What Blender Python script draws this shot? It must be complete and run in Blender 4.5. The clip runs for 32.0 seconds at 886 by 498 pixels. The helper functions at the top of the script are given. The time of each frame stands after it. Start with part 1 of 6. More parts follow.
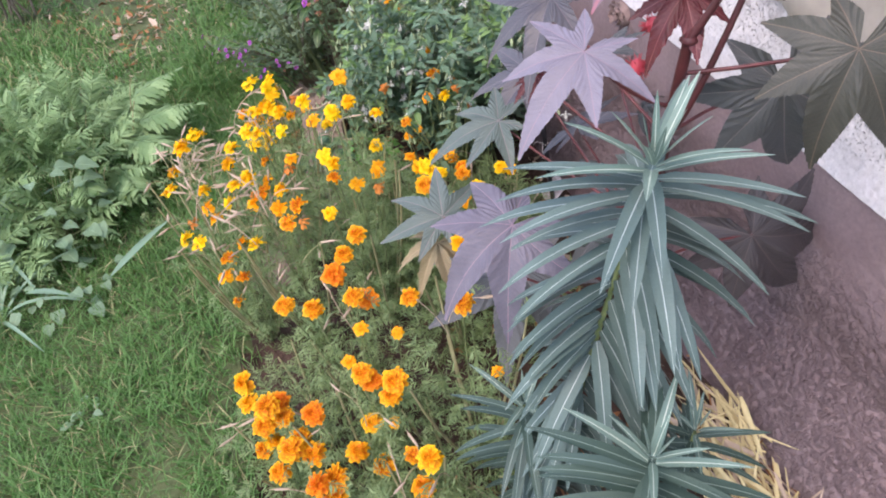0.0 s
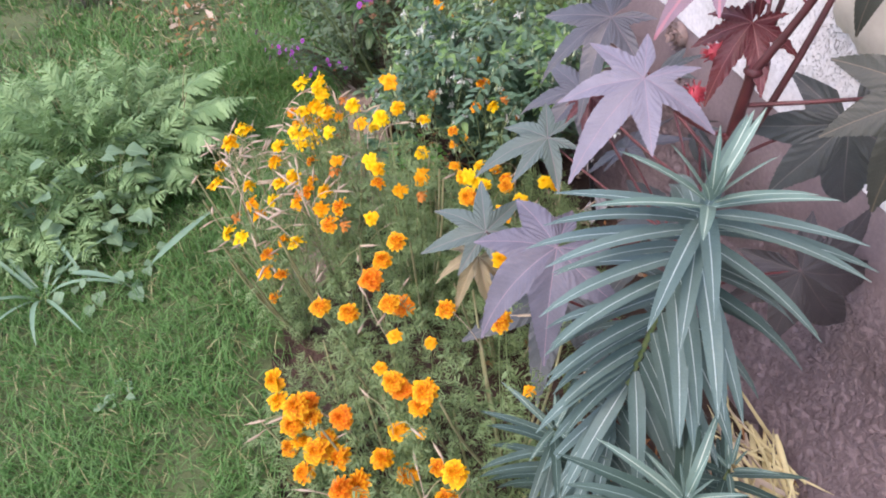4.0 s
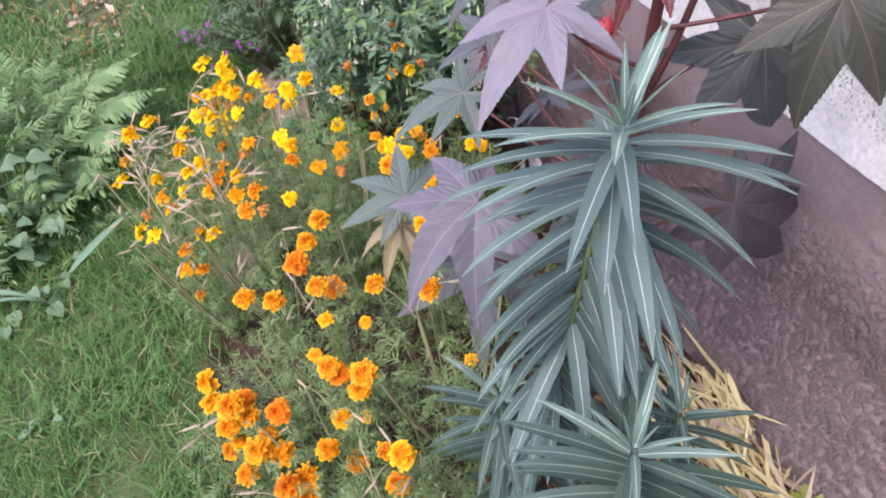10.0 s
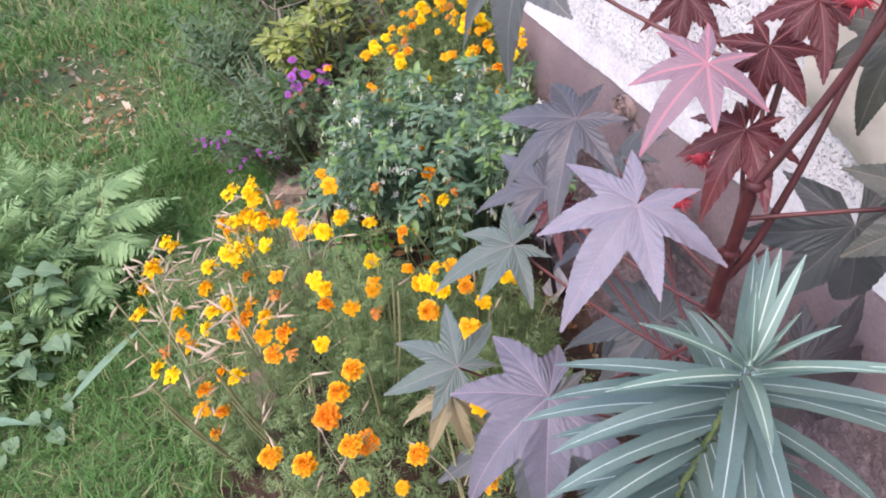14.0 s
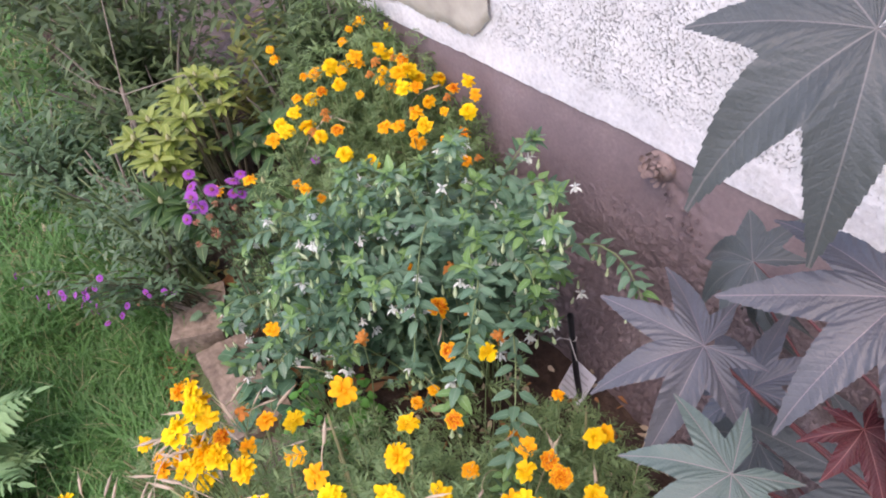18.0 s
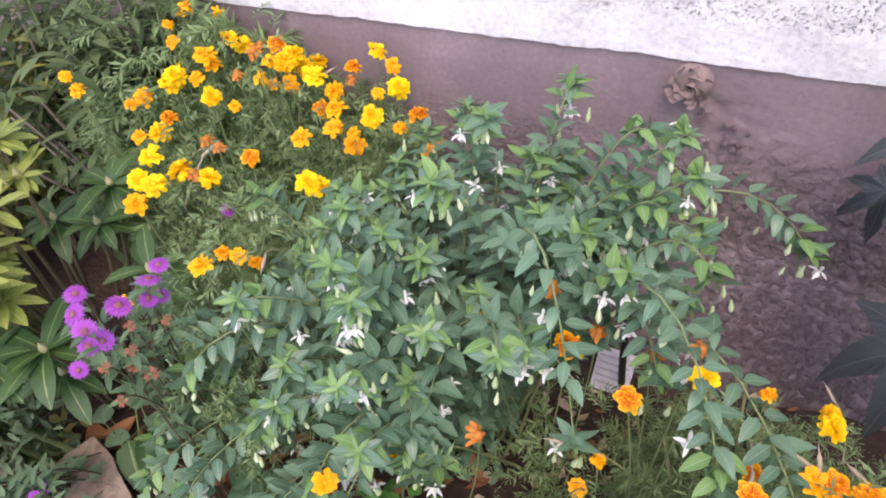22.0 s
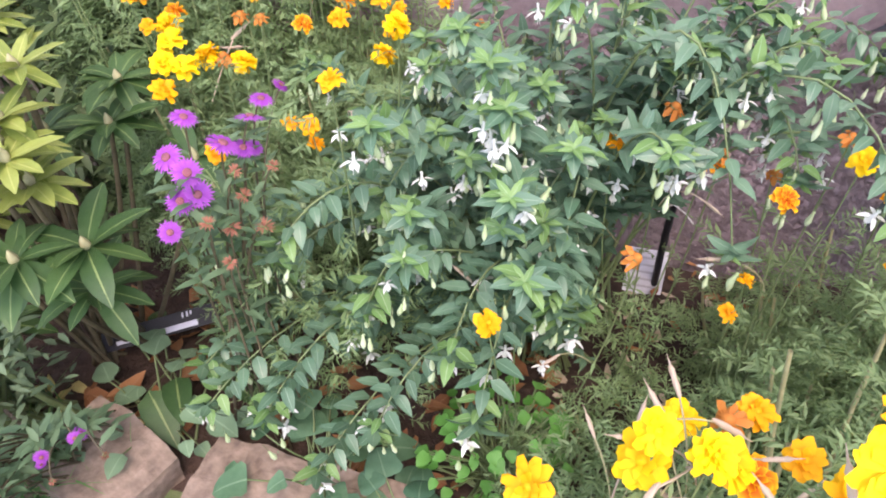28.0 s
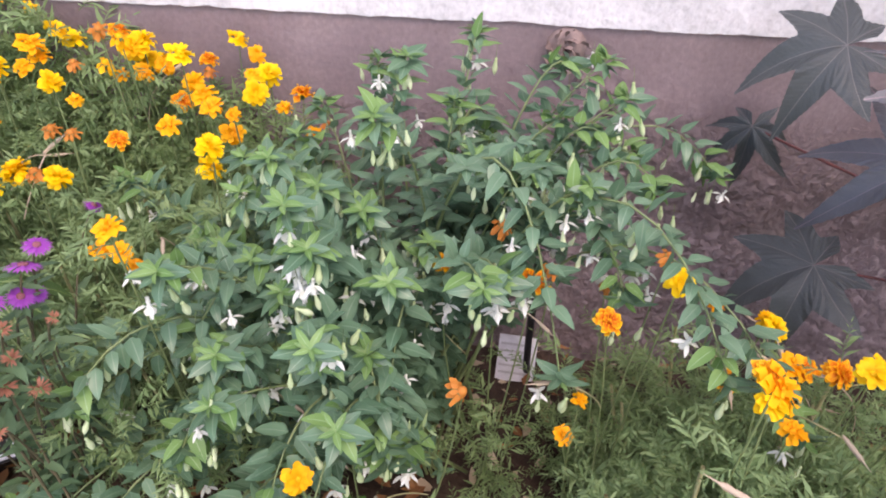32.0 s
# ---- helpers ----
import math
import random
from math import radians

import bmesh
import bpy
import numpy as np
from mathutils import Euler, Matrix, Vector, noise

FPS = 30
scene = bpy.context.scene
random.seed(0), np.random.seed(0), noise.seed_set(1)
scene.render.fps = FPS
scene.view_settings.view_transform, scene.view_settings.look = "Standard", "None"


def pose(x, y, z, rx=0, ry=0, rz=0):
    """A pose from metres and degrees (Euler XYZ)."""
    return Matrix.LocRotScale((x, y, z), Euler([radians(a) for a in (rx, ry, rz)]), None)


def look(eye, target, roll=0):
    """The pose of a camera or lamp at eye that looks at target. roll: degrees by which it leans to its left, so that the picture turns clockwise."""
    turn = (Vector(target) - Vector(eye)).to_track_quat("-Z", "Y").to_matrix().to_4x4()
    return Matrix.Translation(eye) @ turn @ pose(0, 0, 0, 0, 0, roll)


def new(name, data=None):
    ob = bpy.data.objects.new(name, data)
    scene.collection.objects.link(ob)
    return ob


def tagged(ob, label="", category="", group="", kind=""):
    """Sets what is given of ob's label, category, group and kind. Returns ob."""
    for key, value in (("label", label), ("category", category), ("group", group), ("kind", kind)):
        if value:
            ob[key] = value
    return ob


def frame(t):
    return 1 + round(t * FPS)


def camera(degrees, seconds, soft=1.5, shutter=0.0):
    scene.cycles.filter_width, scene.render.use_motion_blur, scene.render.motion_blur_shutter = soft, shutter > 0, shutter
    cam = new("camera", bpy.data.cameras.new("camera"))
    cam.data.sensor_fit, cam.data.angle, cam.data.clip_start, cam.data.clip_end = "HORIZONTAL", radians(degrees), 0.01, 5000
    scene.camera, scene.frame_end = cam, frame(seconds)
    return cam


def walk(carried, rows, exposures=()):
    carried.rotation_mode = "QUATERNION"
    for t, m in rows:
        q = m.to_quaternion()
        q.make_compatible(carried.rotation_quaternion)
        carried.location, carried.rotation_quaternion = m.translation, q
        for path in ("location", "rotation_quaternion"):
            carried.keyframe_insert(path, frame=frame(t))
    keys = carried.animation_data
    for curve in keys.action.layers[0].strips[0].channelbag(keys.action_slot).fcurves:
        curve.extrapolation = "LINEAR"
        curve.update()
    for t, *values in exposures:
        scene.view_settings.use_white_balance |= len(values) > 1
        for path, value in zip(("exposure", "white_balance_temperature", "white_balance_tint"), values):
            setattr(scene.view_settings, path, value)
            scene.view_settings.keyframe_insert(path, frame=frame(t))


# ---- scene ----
cam = camera(65.9, 32.0, soft=1.95)
PATH = [
    (0, (1.587, -0.790, 1.238), (0.901, -0.650, 0.524), -9.3),
    (0.5, (1.580, -0.766, 1.243), (0.901, -0.647, 0.518), -10.1),
    (1, (1.579, -0.767, 1.243), (0.904, -0.651, 0.514), -10.4),
    (1.5, (1.580, -0.773, 1.240), (0.904, -0.653, 0.513), -10.2),
    (2, (1.578, -0.769, 1.234), (0.908, -0.651, 0.501), -10.6),
    (2.5, (1.576, -0.778, 1.236), (0.898, -0.657, 0.511), -9.7),
    (3, (1.577, -0.795, 1.248), (0.901, -0.685, 0.520), -9.1),
    (3.5, (1.571, -0.800, 1.246), (0.885, -0.701, 0.526), -7.9),
    (5.5, (1.567, -0.775, 1.246), (0.838, -0.690, 0.567), -9.1),
    (6, (1.569, -0.774, 1.219), (0.886, -0.662, 0.498), -9.4),
    (6.5, (1.570, -0.755, 1.201), (0.935, -0.609, 0.443), -9.8),
    (7, (1.567, -0.743, 1.197), (0.962, -0.585, 0.417), -10.8),
    (7.5, (1.572, -0.732, 1.168), (0.952, -0.559, 0.403), -12.7),
    (8, (1.571, -0.730, 1.163), (0.952, -0.545, 0.400), -12.3),
    (8.5, (1.570, -0.730, 1.171), (0.944, -0.535, 0.415), -11.6),
    (9, (1.567, -0.734, 1.178), (0.927, -0.540, 0.434), -11.3),
    (9.5, (1.561, -0.740, 1.182), (0.909, -0.555, 0.447), -10.6),
    (10, (1.553, -0.754, 1.184), (0.889, -0.602, 0.452), -10.5),
    (10.5, (1.546, -0.765, 1.187), (0.866, -0.647, 0.463), -10.2),
    (11, (1.546, -0.783, 1.196), (0.852, -0.692, 0.482), -9.5),
    (11.5, (1.540, -0.784, 1.194), (0.842, -0.704, 0.483), -9.2),
    (12, (1.539, -0.790, 1.200), (0.831, -0.716, 0.498), -8.8),
    (12.5, (1.540, -0.794, 1.203), (0.818, -0.717, 0.514), -8.7),
    (13, (1.527, -0.794, 1.206), (0.798, -0.718, 0.525), -9.2),
    (13.5, (1.461, -0.795, 1.220), (0.730, -0.687, 0.545), -9.1),
    (14, (1.399, -0.775, 1.239), (0.674, -0.581, 0.578), -8.1),
    (14.5, (1.320, -0.760, 1.242), (0.595, -0.520, 0.597), -9.1),
    (16.5, (0.907, -0.815, 1.168), (0.284, -0.445, 0.479), -9.1),
    (17, (0.878, -0.815, 1.163), (0.270, -0.433, 0.467), -8.5),
    (17.5, (0.844, -0.831, 1.169), (0.233, -0.439, 0.482), -8.8),
    (18, (0.835, -0.831, 1.168), (0.210, -0.442, 0.491), -8.8),
    (18.5, (0.816, -0.830, 1.168), (0.198, -0.459, 0.475), -8.1),
    (19, (0.761, -0.836, 1.159), (0.168, -0.473, 0.440), -8.9),
    (19.5, (0.670, -0.857, 1.140), (0.116, -0.479, 0.398), -10.4),
    (20, (0.599, -0.893, 1.116), (0.046, -0.461, 0.405), -11.0),
    (20.5, (0.564, -0.908, 1.084), (0.045, -0.454, 0.359), -9.4),
    (21, (0.480, -0.882, 1.028), (0.002, -0.398, 0.294), -9.4),
    (21.5, (0.370, -0.860, 0.992), (-0.010, -0.301, 0.255), -8.9),
    (22, (0.299, -0.896, 0.986), (-0.029, -0.281, 0.270), -7.3),
    (22.5, (0.235, -0.957, 0.931), (0.024, -0.299, 0.209), -6.4),
    (23, (0.146, -1.002, 0.845), (-0.004, -0.293, 0.155), -2.5),
    (23.5, (0.110, -1.017, 0.828), (-0.009, -0.275, 0.169), -2.1),
    (24, (0.098, -1.033, 0.809), (-0.002, -0.306, 0.130), -1.6),
    (24.5, (0.085, -1.058, 0.792), (-0.022, -0.334, 0.111), 0.7),
    (25, (0.070, -1.079, 0.789), (-0.069, -0.371, 0.097), -0.4),
    (25.5, (0.064, -1.090, 0.789), (-0.091, -0.395, 0.087), -1.2),
    (27.5, (0.058, -1.077, 0.806), (-0.112, -0.374, 0.116), -2.5),
    (28, (0.064, -1.072, 0.806), (-0.099, -0.370, 0.113), -2.3),
    (28.5, (0.073, -1.055, 0.817), (-0.093, -0.337, 0.141), -3.4),
    (29, (0.086, -1.029, 0.837), (-0.068, -0.280, 0.193), -3.1),
    (29.5, (0.097, -1.009, 0.854), (-0.054, -0.236, 0.238), -2.1),
    (30, (0.115, -0.989, 0.867), (-0.017, -0.208, 0.256), -1.5),
    (30.5, (0.137, -0.974, 0.873), (0.037, -0.191, 0.260), -0.6),
    (31, (0.153, -0.968, 0.866), (0.079, -0.186, 0.247), -0.1),
    (31.5, (0.157, -0.970, 0.856), (0.098, -0.197, 0.225), 0.7),
    (32, (0.152, -0.976, 0.847), (0.093, -0.215, 0.200), 1.3),
]
EXPOSURES = [(t, stops, 7350 if t < 29 else 7650, 26) for t, stops in ((0, 0.4), (9, 0.44), (14.5, 0.5), (17, 0.31), (19, 0.3), (20, 0.42), (22, 0.46), (24, 0.82), (28.5, 0.86), (30, 0.22), (31, 0.22), (32, 0.44))]
walk(cam, [(t, look(eye, target, roll)) for t, eye, target, roll in PATH], EXPOSURES)

# ---- light ----
world = bpy.data.worlds.new("sky")
scene.world = world
world.use_nodes = True
wt = world.node_tree
sky = wt.nodes.new("ShaderNodeTexSky")
sky.sky_type = "NISHITA"
sky.sun_disc = False
sky.sun_elevation, sky.sun_rotation = radians(62), radians(159)
sky.air_density, sky.dust_density = 1.2, 1.5
wt.links.new(sky.outputs[0], wt.nodes["Background"].inputs[0])
wt.nodes["Background"].inputs[1].default_value = 0.43
sun_data = bpy.data.lights.new("sun", "SUN")
sun_data.energy, sun_data.angle, sun_data.color = 1.15, radians(30), (1.0, 0.935, 0.885)
sun = new("sun", sun_data)
sun.matrix_world = look((0.5, -1.3, 2.6), (0, 0, 0))


# ---- mesh tools ----
class Geo:
    """Gathers quads with UVs and material slots into one mesh."""

    def __init__(self):
        self.v, self.f, self.uv, self.m, self.n = [], [], [], [], 0

    def add(self, tmpl, m=None, slot=0):
        v, f, uv = tmpl
        if m is not None:
            v = v @ m[:3, :3].T + m[:3, 3]
        self.v.append(v)
        self.f.append(f + self.n)
        self.uv.append(uv)
        self.m.append(np.full(len(f), slot, np.int32))
        self.n += len(v)
        return self

    def tmpl(self):
        return np.concatenate(self.v), np.concatenate(self.f), np.concatenate(self.uv)

    def mesh(self, name, mats, smooth=True):
        v, f, uv = self.tmpl()
        me = bpy.data.meshes.new(name)
        me.vertices.add(len(v))
        me.vertices.foreach_set("co", v.astype(np.float32).ravel())
        me.loops.add(f.size)
        me.loops.foreach_set("vertex_index", f.astype(np.int32).ravel())
        me.polygons.add(len(f))
        me.polygons.foreach_set("loop_start", np.arange(0, f.size, 4, dtype=np.int32))
        me.polygons.foreach_set("material_index", np.concatenate(self.m))
        me.polygons.foreach_set("use_smooth", np.full(len(f), smooth))
        layer = me.uv_layers.new(name="UVMap")
        layer.data.foreach_set("uv", uv[f.ravel()].astype(np.float32).ravel())
        for mat in mats if isinstance(mats, (list, tuple)) else [mats]:
            me.materials.append(mat)
        me.update()
        me.validate()
        return me


def put(name, mesh, parent=None, m=None, label="", kind=""):
    """Links a mesh as one object; m is its pose in the parent's space."""
    ob = new(name, mesh)
    if parent is not None:
        ob.parent = parent
    if m is not None:
        ob.matrix_basis = Matrix(m.tolist())
    return tagged(ob, label=label, kind=kind)


def thing(name, label, category, place=(0, 0, 0), group=""):
    ob = new(name)
    ob.empty_display_size = 0.02
    ob.location = place
    return tagged(ob, label=label, category=category, group=group)


def unit(v):
    v = np.asarray(v, float)
    return v / max(np.linalg.norm(v), 1e-9)


def frame_at(place, along, up=(0, 0, 1), scale=1.0):
    """Pose whose Y runs along and whose Z is as near to up as can be."""
    y = unit(along)
    x = np.cross(y, up)
    if np.linalg.norm(x) < 1e-3:
        x = np.cross(y, (1, 0.2, 0))
    x = unit(x)
    z = np.cross(x, y)
    m = np.eye(4)
    m[:3, 0], m[:3, 1], m[:3, 2], m[:3, 3] = x * scale, y * scale, z * scale, place
    return m


def shift(place, scale=1.0):
    m = np.eye(4) * scale
    m[3, 3] = 1
    m[:3, 3] = place
    return m


def strip(length, width, profile, n=6, curl=0.3, fold=0.25, wave=0.0, twist=0.0):
    """A blade along +Y with a folded midrib, bending down by curl radians."""
    t = np.linspace(0, 1, n + 1)
    w = np.array([profile(s) for s in t]) * width / 2
    a = np.cumsum(np.r_[0, np.full(n, curl / n)])
    step = length / n
    y = np.r_[0, np.cumsum(np.cos(a[1:]) * step)]
    z = -np.r_[0, np.cumsum(np.sin(a[1:]) * step)]
    v, uv = [], []
    for k in range(n + 1):
        tw = twist * t[k]
        for side in (-1, 0, 1):
            lift = fold * w[k] * abs(side) + (wave * w[k] * math.sin(9 * t[k] + side) if side else 0)
            v.append((side * w[k] * math.cos(tw), y[k], z[k] + lift + side * w[k] * math.sin(tw)))
            uv.append(((side + 1) / 2, t[k]))
    f = []
    for k in range(n):
        b = 3 * k
        f += [(b, b + 1, b + 4, b + 3), (b + 1, b + 2, b + 5, b + 4)]
    return np.array(v), np.array(f), np.array(uv)


def tube(points, radii, sides=6):
    p = np.asarray(points, float)
    n = len(p)
    r = np.broadcast_to(radii, n) if np.ndim(radii) == 0 else np.interp(np.linspace(0, 1, n), np.linspace(0, 1, len(radii)), radii)
    d = np.gradient(p, axis=0)
    v, uv = [], []
    for k in range(n):
        m = frame_at(p[k], d[k], (0.13, 0.21, 0.97))
        for s in range(sides):
            a = 2 * math.pi * s / sides
            v.append(m[:3, 3] + r[k] * (math.cos(a) * m[:3, 0] + math.sin(a) * m[:3, 2]))
            uv.append((s / sides, k / (n - 1)))
    f = [(k * sides + s, k * sides + (s + 1) % sides, (k + 1) * sides + (s + 1) % sides, (k + 1) * sides + s) for k in range(n - 1) for s in range(sides)]
    return np.array(v), np.array(f), np.array(uv)


def curve3(a, b, c, n):
    t = np.linspace(0, 1, n)[:, None]
    a, b, c = (np.asarray(q, float) for q in (a, b, c))
    return (1 - t) ** 2 * a + 2 * t * (1 - t) * b + t * t * c


def lathe(profile, sides=10):
    """Profile of (radius, height) turned about Z."""
    v, uv = [], []
    for k, (r, z) in enumerate(profile):
        for s in range(sides):
            a = 2 * math.pi * s / sides
            v.append((r * math.cos(a), r * math.sin(a), z))
            uv.append((s / sides, k / (len(profile) - 1)))
    f = [(k * sides + s, k * sides + (s + 1) % sides, (k + 1) * sides + (s + 1) % sides, (k + 1) * sides + s) for k in range(len(profile) - 1) for s in range(sides)]
    return np.array(v, float), np.array(f), np.array(uv)


def lance(s):
    return max(0.03, math.sin(math.pi * min(1, s ** 0.75)) ** 0.8)


def ovate(s):
    return max(0.03, math.sin(math.pi * s ** 0.62) ** 0.75)


def linear(s):
    return max(0.04, min(1, 0.45 + s * 6) * (1 - s ** 3) ** 0.8)


def obovate(s):
    return max(0.1, math.sin(math.pi * min(1, 0.06 + 0.94 * s ** 1.25)) ** 0.7)


# ---- materials ----
def node(tree, kind, **values):
    n = tree.nodes.new(kind)
    for key, value in values.items():
        n.inputs[key].default_value = value
    return n


def ramp(tree, source, *stops):
    n = tree.nodes.new("ShaderNodeValToRGB")
    n.color_ramp.elements[0].position, n.color_ramp.elements[0].color = stops[0][0], (*stops[0][1], 1)
    n.color_ramp.elements[1].position, n.color_ramp.elements[1].color = stops[-1][0], (*stops[-1][1], 1)
    for pos, col in stops[1:-1]:
        n.color_ramp.elements.new(pos).color = (*col, 1)
    tree.links.new(source, n.inputs[0])
    return n.outputs[0]


def mix(tree, fac, a, b, how="MIX"):
    n = tree.nodes.new("ShaderNodeMix")
    n.data_type, n.blend_type = "RGBA", how
    for sock, val in ((n.inputs[0], fac), (n.inputs[6], a), (n.inputs[7], b)):
        if isinstance(val, bpy.types.NodeSocket):
            tree.links.new(val, sock)
        elif isinstance(val, tuple):
            sock.default_value = (*val, 1)
        else:
            sock.default_value = val
    return n.outputs[2]


def math_node(tree, op, a, b=0.0):
    n = tree.nodes.new("ShaderNodeMath")
    n.operation = op
    for sock, val in zip(n.inputs, (a, b)):
        if isinstance(val, bpy.types.NodeSocket):
            tree.links.new(val, sock)
        else:
            sock.default_value = val
    return n.outputs[0]


def base_material(name, rough=0.6, spec=0.4):
    mat = bpy.data.materials.new(name)
    mat.use_nodes = True
    tree = mat.node_tree
    b = tree.nodes["Principled BSDF"]
    b.inputs["Roughness"].default_value = rough
    b.inputs["Specular IOR Level"].default_value = spec
    return mat, tree, b


def noise_tex(tree, scale, detail=4.0, coord="Object", rough=0.55):
    co = tree.nodes.new("ShaderNodeTexCoord")
    n = node(tree, "ShaderNodeTexNoise", Scale=scale, Detail=detail, Roughness=rough)
    tree.links.new(co.outputs[coord], n.inputs["Vector"])
    return n.outputs["Fac"]


def bump(tree, bsdf, height, strength=0.4, distance=0.003):
    n = node(tree, "ShaderNodeBump", Strength=strength, Distance=distance)
    tree.links.new(height, n.inputs["Height"])
    tree.links.new(n.outputs[0], bsdf.inputs["Normal"])


def leaf_material(name, dark, light, rib=None, rib_width=0.06, rough=0.5, glow=0.25, tip=None, side_veins=0.0, island=True, spec=0.35):
    """Leaf: colour varies from leaf to leaf and along each, a paler midrib, light through the blade."""
    mat, tree, b = base_material(name, rough, spec)
    info = tree.nodes.new("ShaderNodeNewGeometry" if island else "ShaderNodeObjectInfo")
    rand = info.outputs["Random Per Island" if island else "Random"]
    fine = noise_tex(tree, 60.0, 3.0)
    t = math_node(tree, "ADD", math_node(tree, "MULTIPLY", rand, 0.7), math_node(tree, "MULTIPLY", fine, 0.45))
    if not island:
        t = math_node(tree, "ADD", t, math_node(tree, "MULTIPLY", math_node(tree, "SUBTRACT", noise_tex(tree, 5.0, 4.0), 0.5), 0.9))
    col = mix(tree, t, dark, light)
    uv = tree.nodes.new("ShaderNodeUVMap")
    sep = tree.nodes.new("ShaderNodeSeparateXYZ")
    tree.links.new(uv.outputs[0], sep.inputs[0])
    off = math_node(tree, "ABSOLUTE", math_node(tree, "SUBTRACT", sep.outputs[0], 0.5))
    if tip:
        col = mix(tree, math_node(tree, "MULTIPLY", math_node(tree, "POWER", sep.outputs[1], 3.0), 0.6), col, tip)
    height = fine
    if side_veins:
        w = math_node(tree, "SINE", math_node(tree, "MULTIPLY", math_node(tree, "SUBTRACT", sep.outputs[1], math_node(tree, "MULTIPLY", off, 0.5)), 70.0))
        line = math_node(tree, "POWER", math_node(tree, "ABSOLUTE", w), 8.0)
        col = mix(tree, math_node(tree, "MULTIPLY", line, side_veins), col, rib or light)
        height = math_node(tree, "ADD", fine, math_node(tree, "MULTIPLY", line, -0.2))
    if rib:
        near = math_node(tree, "LESS_THAN", off, rib_width)
        col = mix(tree, math_node(tree, "MULTIPLY", near, 0.85), col, rib)
    tree.links.new(col, b.inputs["Base Color"])
    bump(tree, b, height, 0.35, 0.002)
    if glow:
        thin = tree.nodes.new("ShaderNodeBsdfTranslucent")
        tree.links.new(mix(tree, 0.5, col, light, "MIX"), thin.inputs[0])
        both = tree.nodes.new("ShaderNodeMixShader")
        both.inputs[0].default_value = glow
        tree.links.new(b.outputs[0], both.inputs[1])
        tree.links.new(thin.outputs[0], both.inputs[2])
        tree.links.new(both.outputs[0], tree.nodes["Material Output"].inputs[0])
    return mat


def plain(name, dark, light, scale=40.0, rough=0.7, bumpy=0.4, dist=0.002, metal=0.0, big=None, spec=0.4):
    """Surface with grain at a fine scale and stains at a broad one."""
    mat, tree, b = base_material(name, rough, spec)
    b.inputs["Metallic"].default_value = metal
    fine = noise_tex(tree, scale, 6.0)
    broad = noise_tex(tree, big or scale * 0.12, 3.0)
    t = math_node(tree, "ADD", math_node(tree, "MULTIPLY", fine, 0.6), math_node(tree, "MULTIPLY", broad, 0.5))
    tree.links.new(ramp(tree, t, (0.32, dark), (0.72, light)), b.inputs["Base Color"])
    bump(tree, b, fine, bumpy, dist)
    return mat


def petal_material(name, inner, outer, edge=None, rough=0.65):
    """Petal: colour from base to rim, varied from flower to flower."""
    mat, tree, b = base_material(name, rough, 0.25)
    uv = tree.nodes.new("ShaderNodeUVMap")
    sep = tree.nodes.new("ShaderNodeSeparateXYZ")
    tree.links.new(uv.outputs[0], sep.inputs[0])
    rand = tree.nodes.new("ShaderNodeObjectInfo").outputs["Random"]
    isl = tree.nodes.new("ShaderNodeNewGeometry").outputs["Random Per Island"]
    t = math_node(tree, "ADD", math_node(tree, "MULTIPLY", rand, 0.35), math_node(tree, "MULTIPLY", isl, 0.3))
    t = math_node(tree, "ADD", t, math_node(tree, "MULTIPLY", sep.outputs[1], 0.5))
    col = mix(tree, t, inner, outer)
    if edge:
        off = math_node(tree, "MULTIPLY", math_node(tree, "ABSOLUTE", math_node(tree, "SUBTRACT", sep.outputs[0], 0.5)), 2.0)
        rim = math_node(tree, "POWER", math_node(tree, "MAXIMUM", off, sep.outputs[1]), 4.0)
        col = mix(tree, rim, col, edge)
    tree.links.new(col, b.inputs["Base Color"])
    thin = tree.nodes.new("ShaderNodeBsdfTranslucent")
    tree.links.new(col, thin.inputs[0])
    both = tree.nodes.new("ShaderNodeMixShader")
    both.inputs[0].default_value = 0.3
    tree.links.new(b.outputs[0], both.inputs[1])
    tree.links.new(thin.outputs[0], both.inputs[2])
    tree.links.new(both.outputs[0], tree.nodes["Material Output"].inputs[0])
    return mat


GREEN = leaf_material("marigold_green", (0.078, 0.148, 0.054), (0.25, 0.36, 0.16), glow=0.35)
FUCHSIA = leaf_material("fuchsia_green", (0.048, 0.12, 0.068), (0.13, 0.236, 0.142), rib=(0.19, 0.29, 0.2), rib_width=0.035, rough=0.38, spec=0.48)
FUCHSIA_ONE = leaf_material("fuchsia_leaf", (0.048, 0.12, 0.068), (0.13, 0.236, 0.142), rib=(0.19, 0.29, 0.2), rib_width=0.035, rough=0.38, spec=0.48, island=False)
FUCHSIA_TIP = leaf_material("fuchsia_young", (0.08, 0.185, 0.05), (0.17, 0.3, 0.1), rib=(0.27, 0.4, 0.22), rib_width=0.03, rough=0.45)
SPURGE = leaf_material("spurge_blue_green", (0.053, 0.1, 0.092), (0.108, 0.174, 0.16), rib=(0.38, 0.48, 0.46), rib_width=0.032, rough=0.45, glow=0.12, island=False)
# greener leaves of the low plants, darkened for the shade under taller ones
SPURGE_SHADED_GREEN = leaf_material("spurge_shaded_green", (0.028, 0.064, 0.052), (0.058, 0.105, 0.086), rib=(0.22, 0.31, 0.27), rib_width=0.034, rough=0.45, glow=0.12, island=False)
SPURGE_YOUNG = leaf_material("spurge_young", (0.085, 0.165, 0.14), (0.165, 0.26, 0.22), rib=(0.5, 0.62, 0.52), rib_width=0.055, rough=0.45, glow=0.15, island=False)
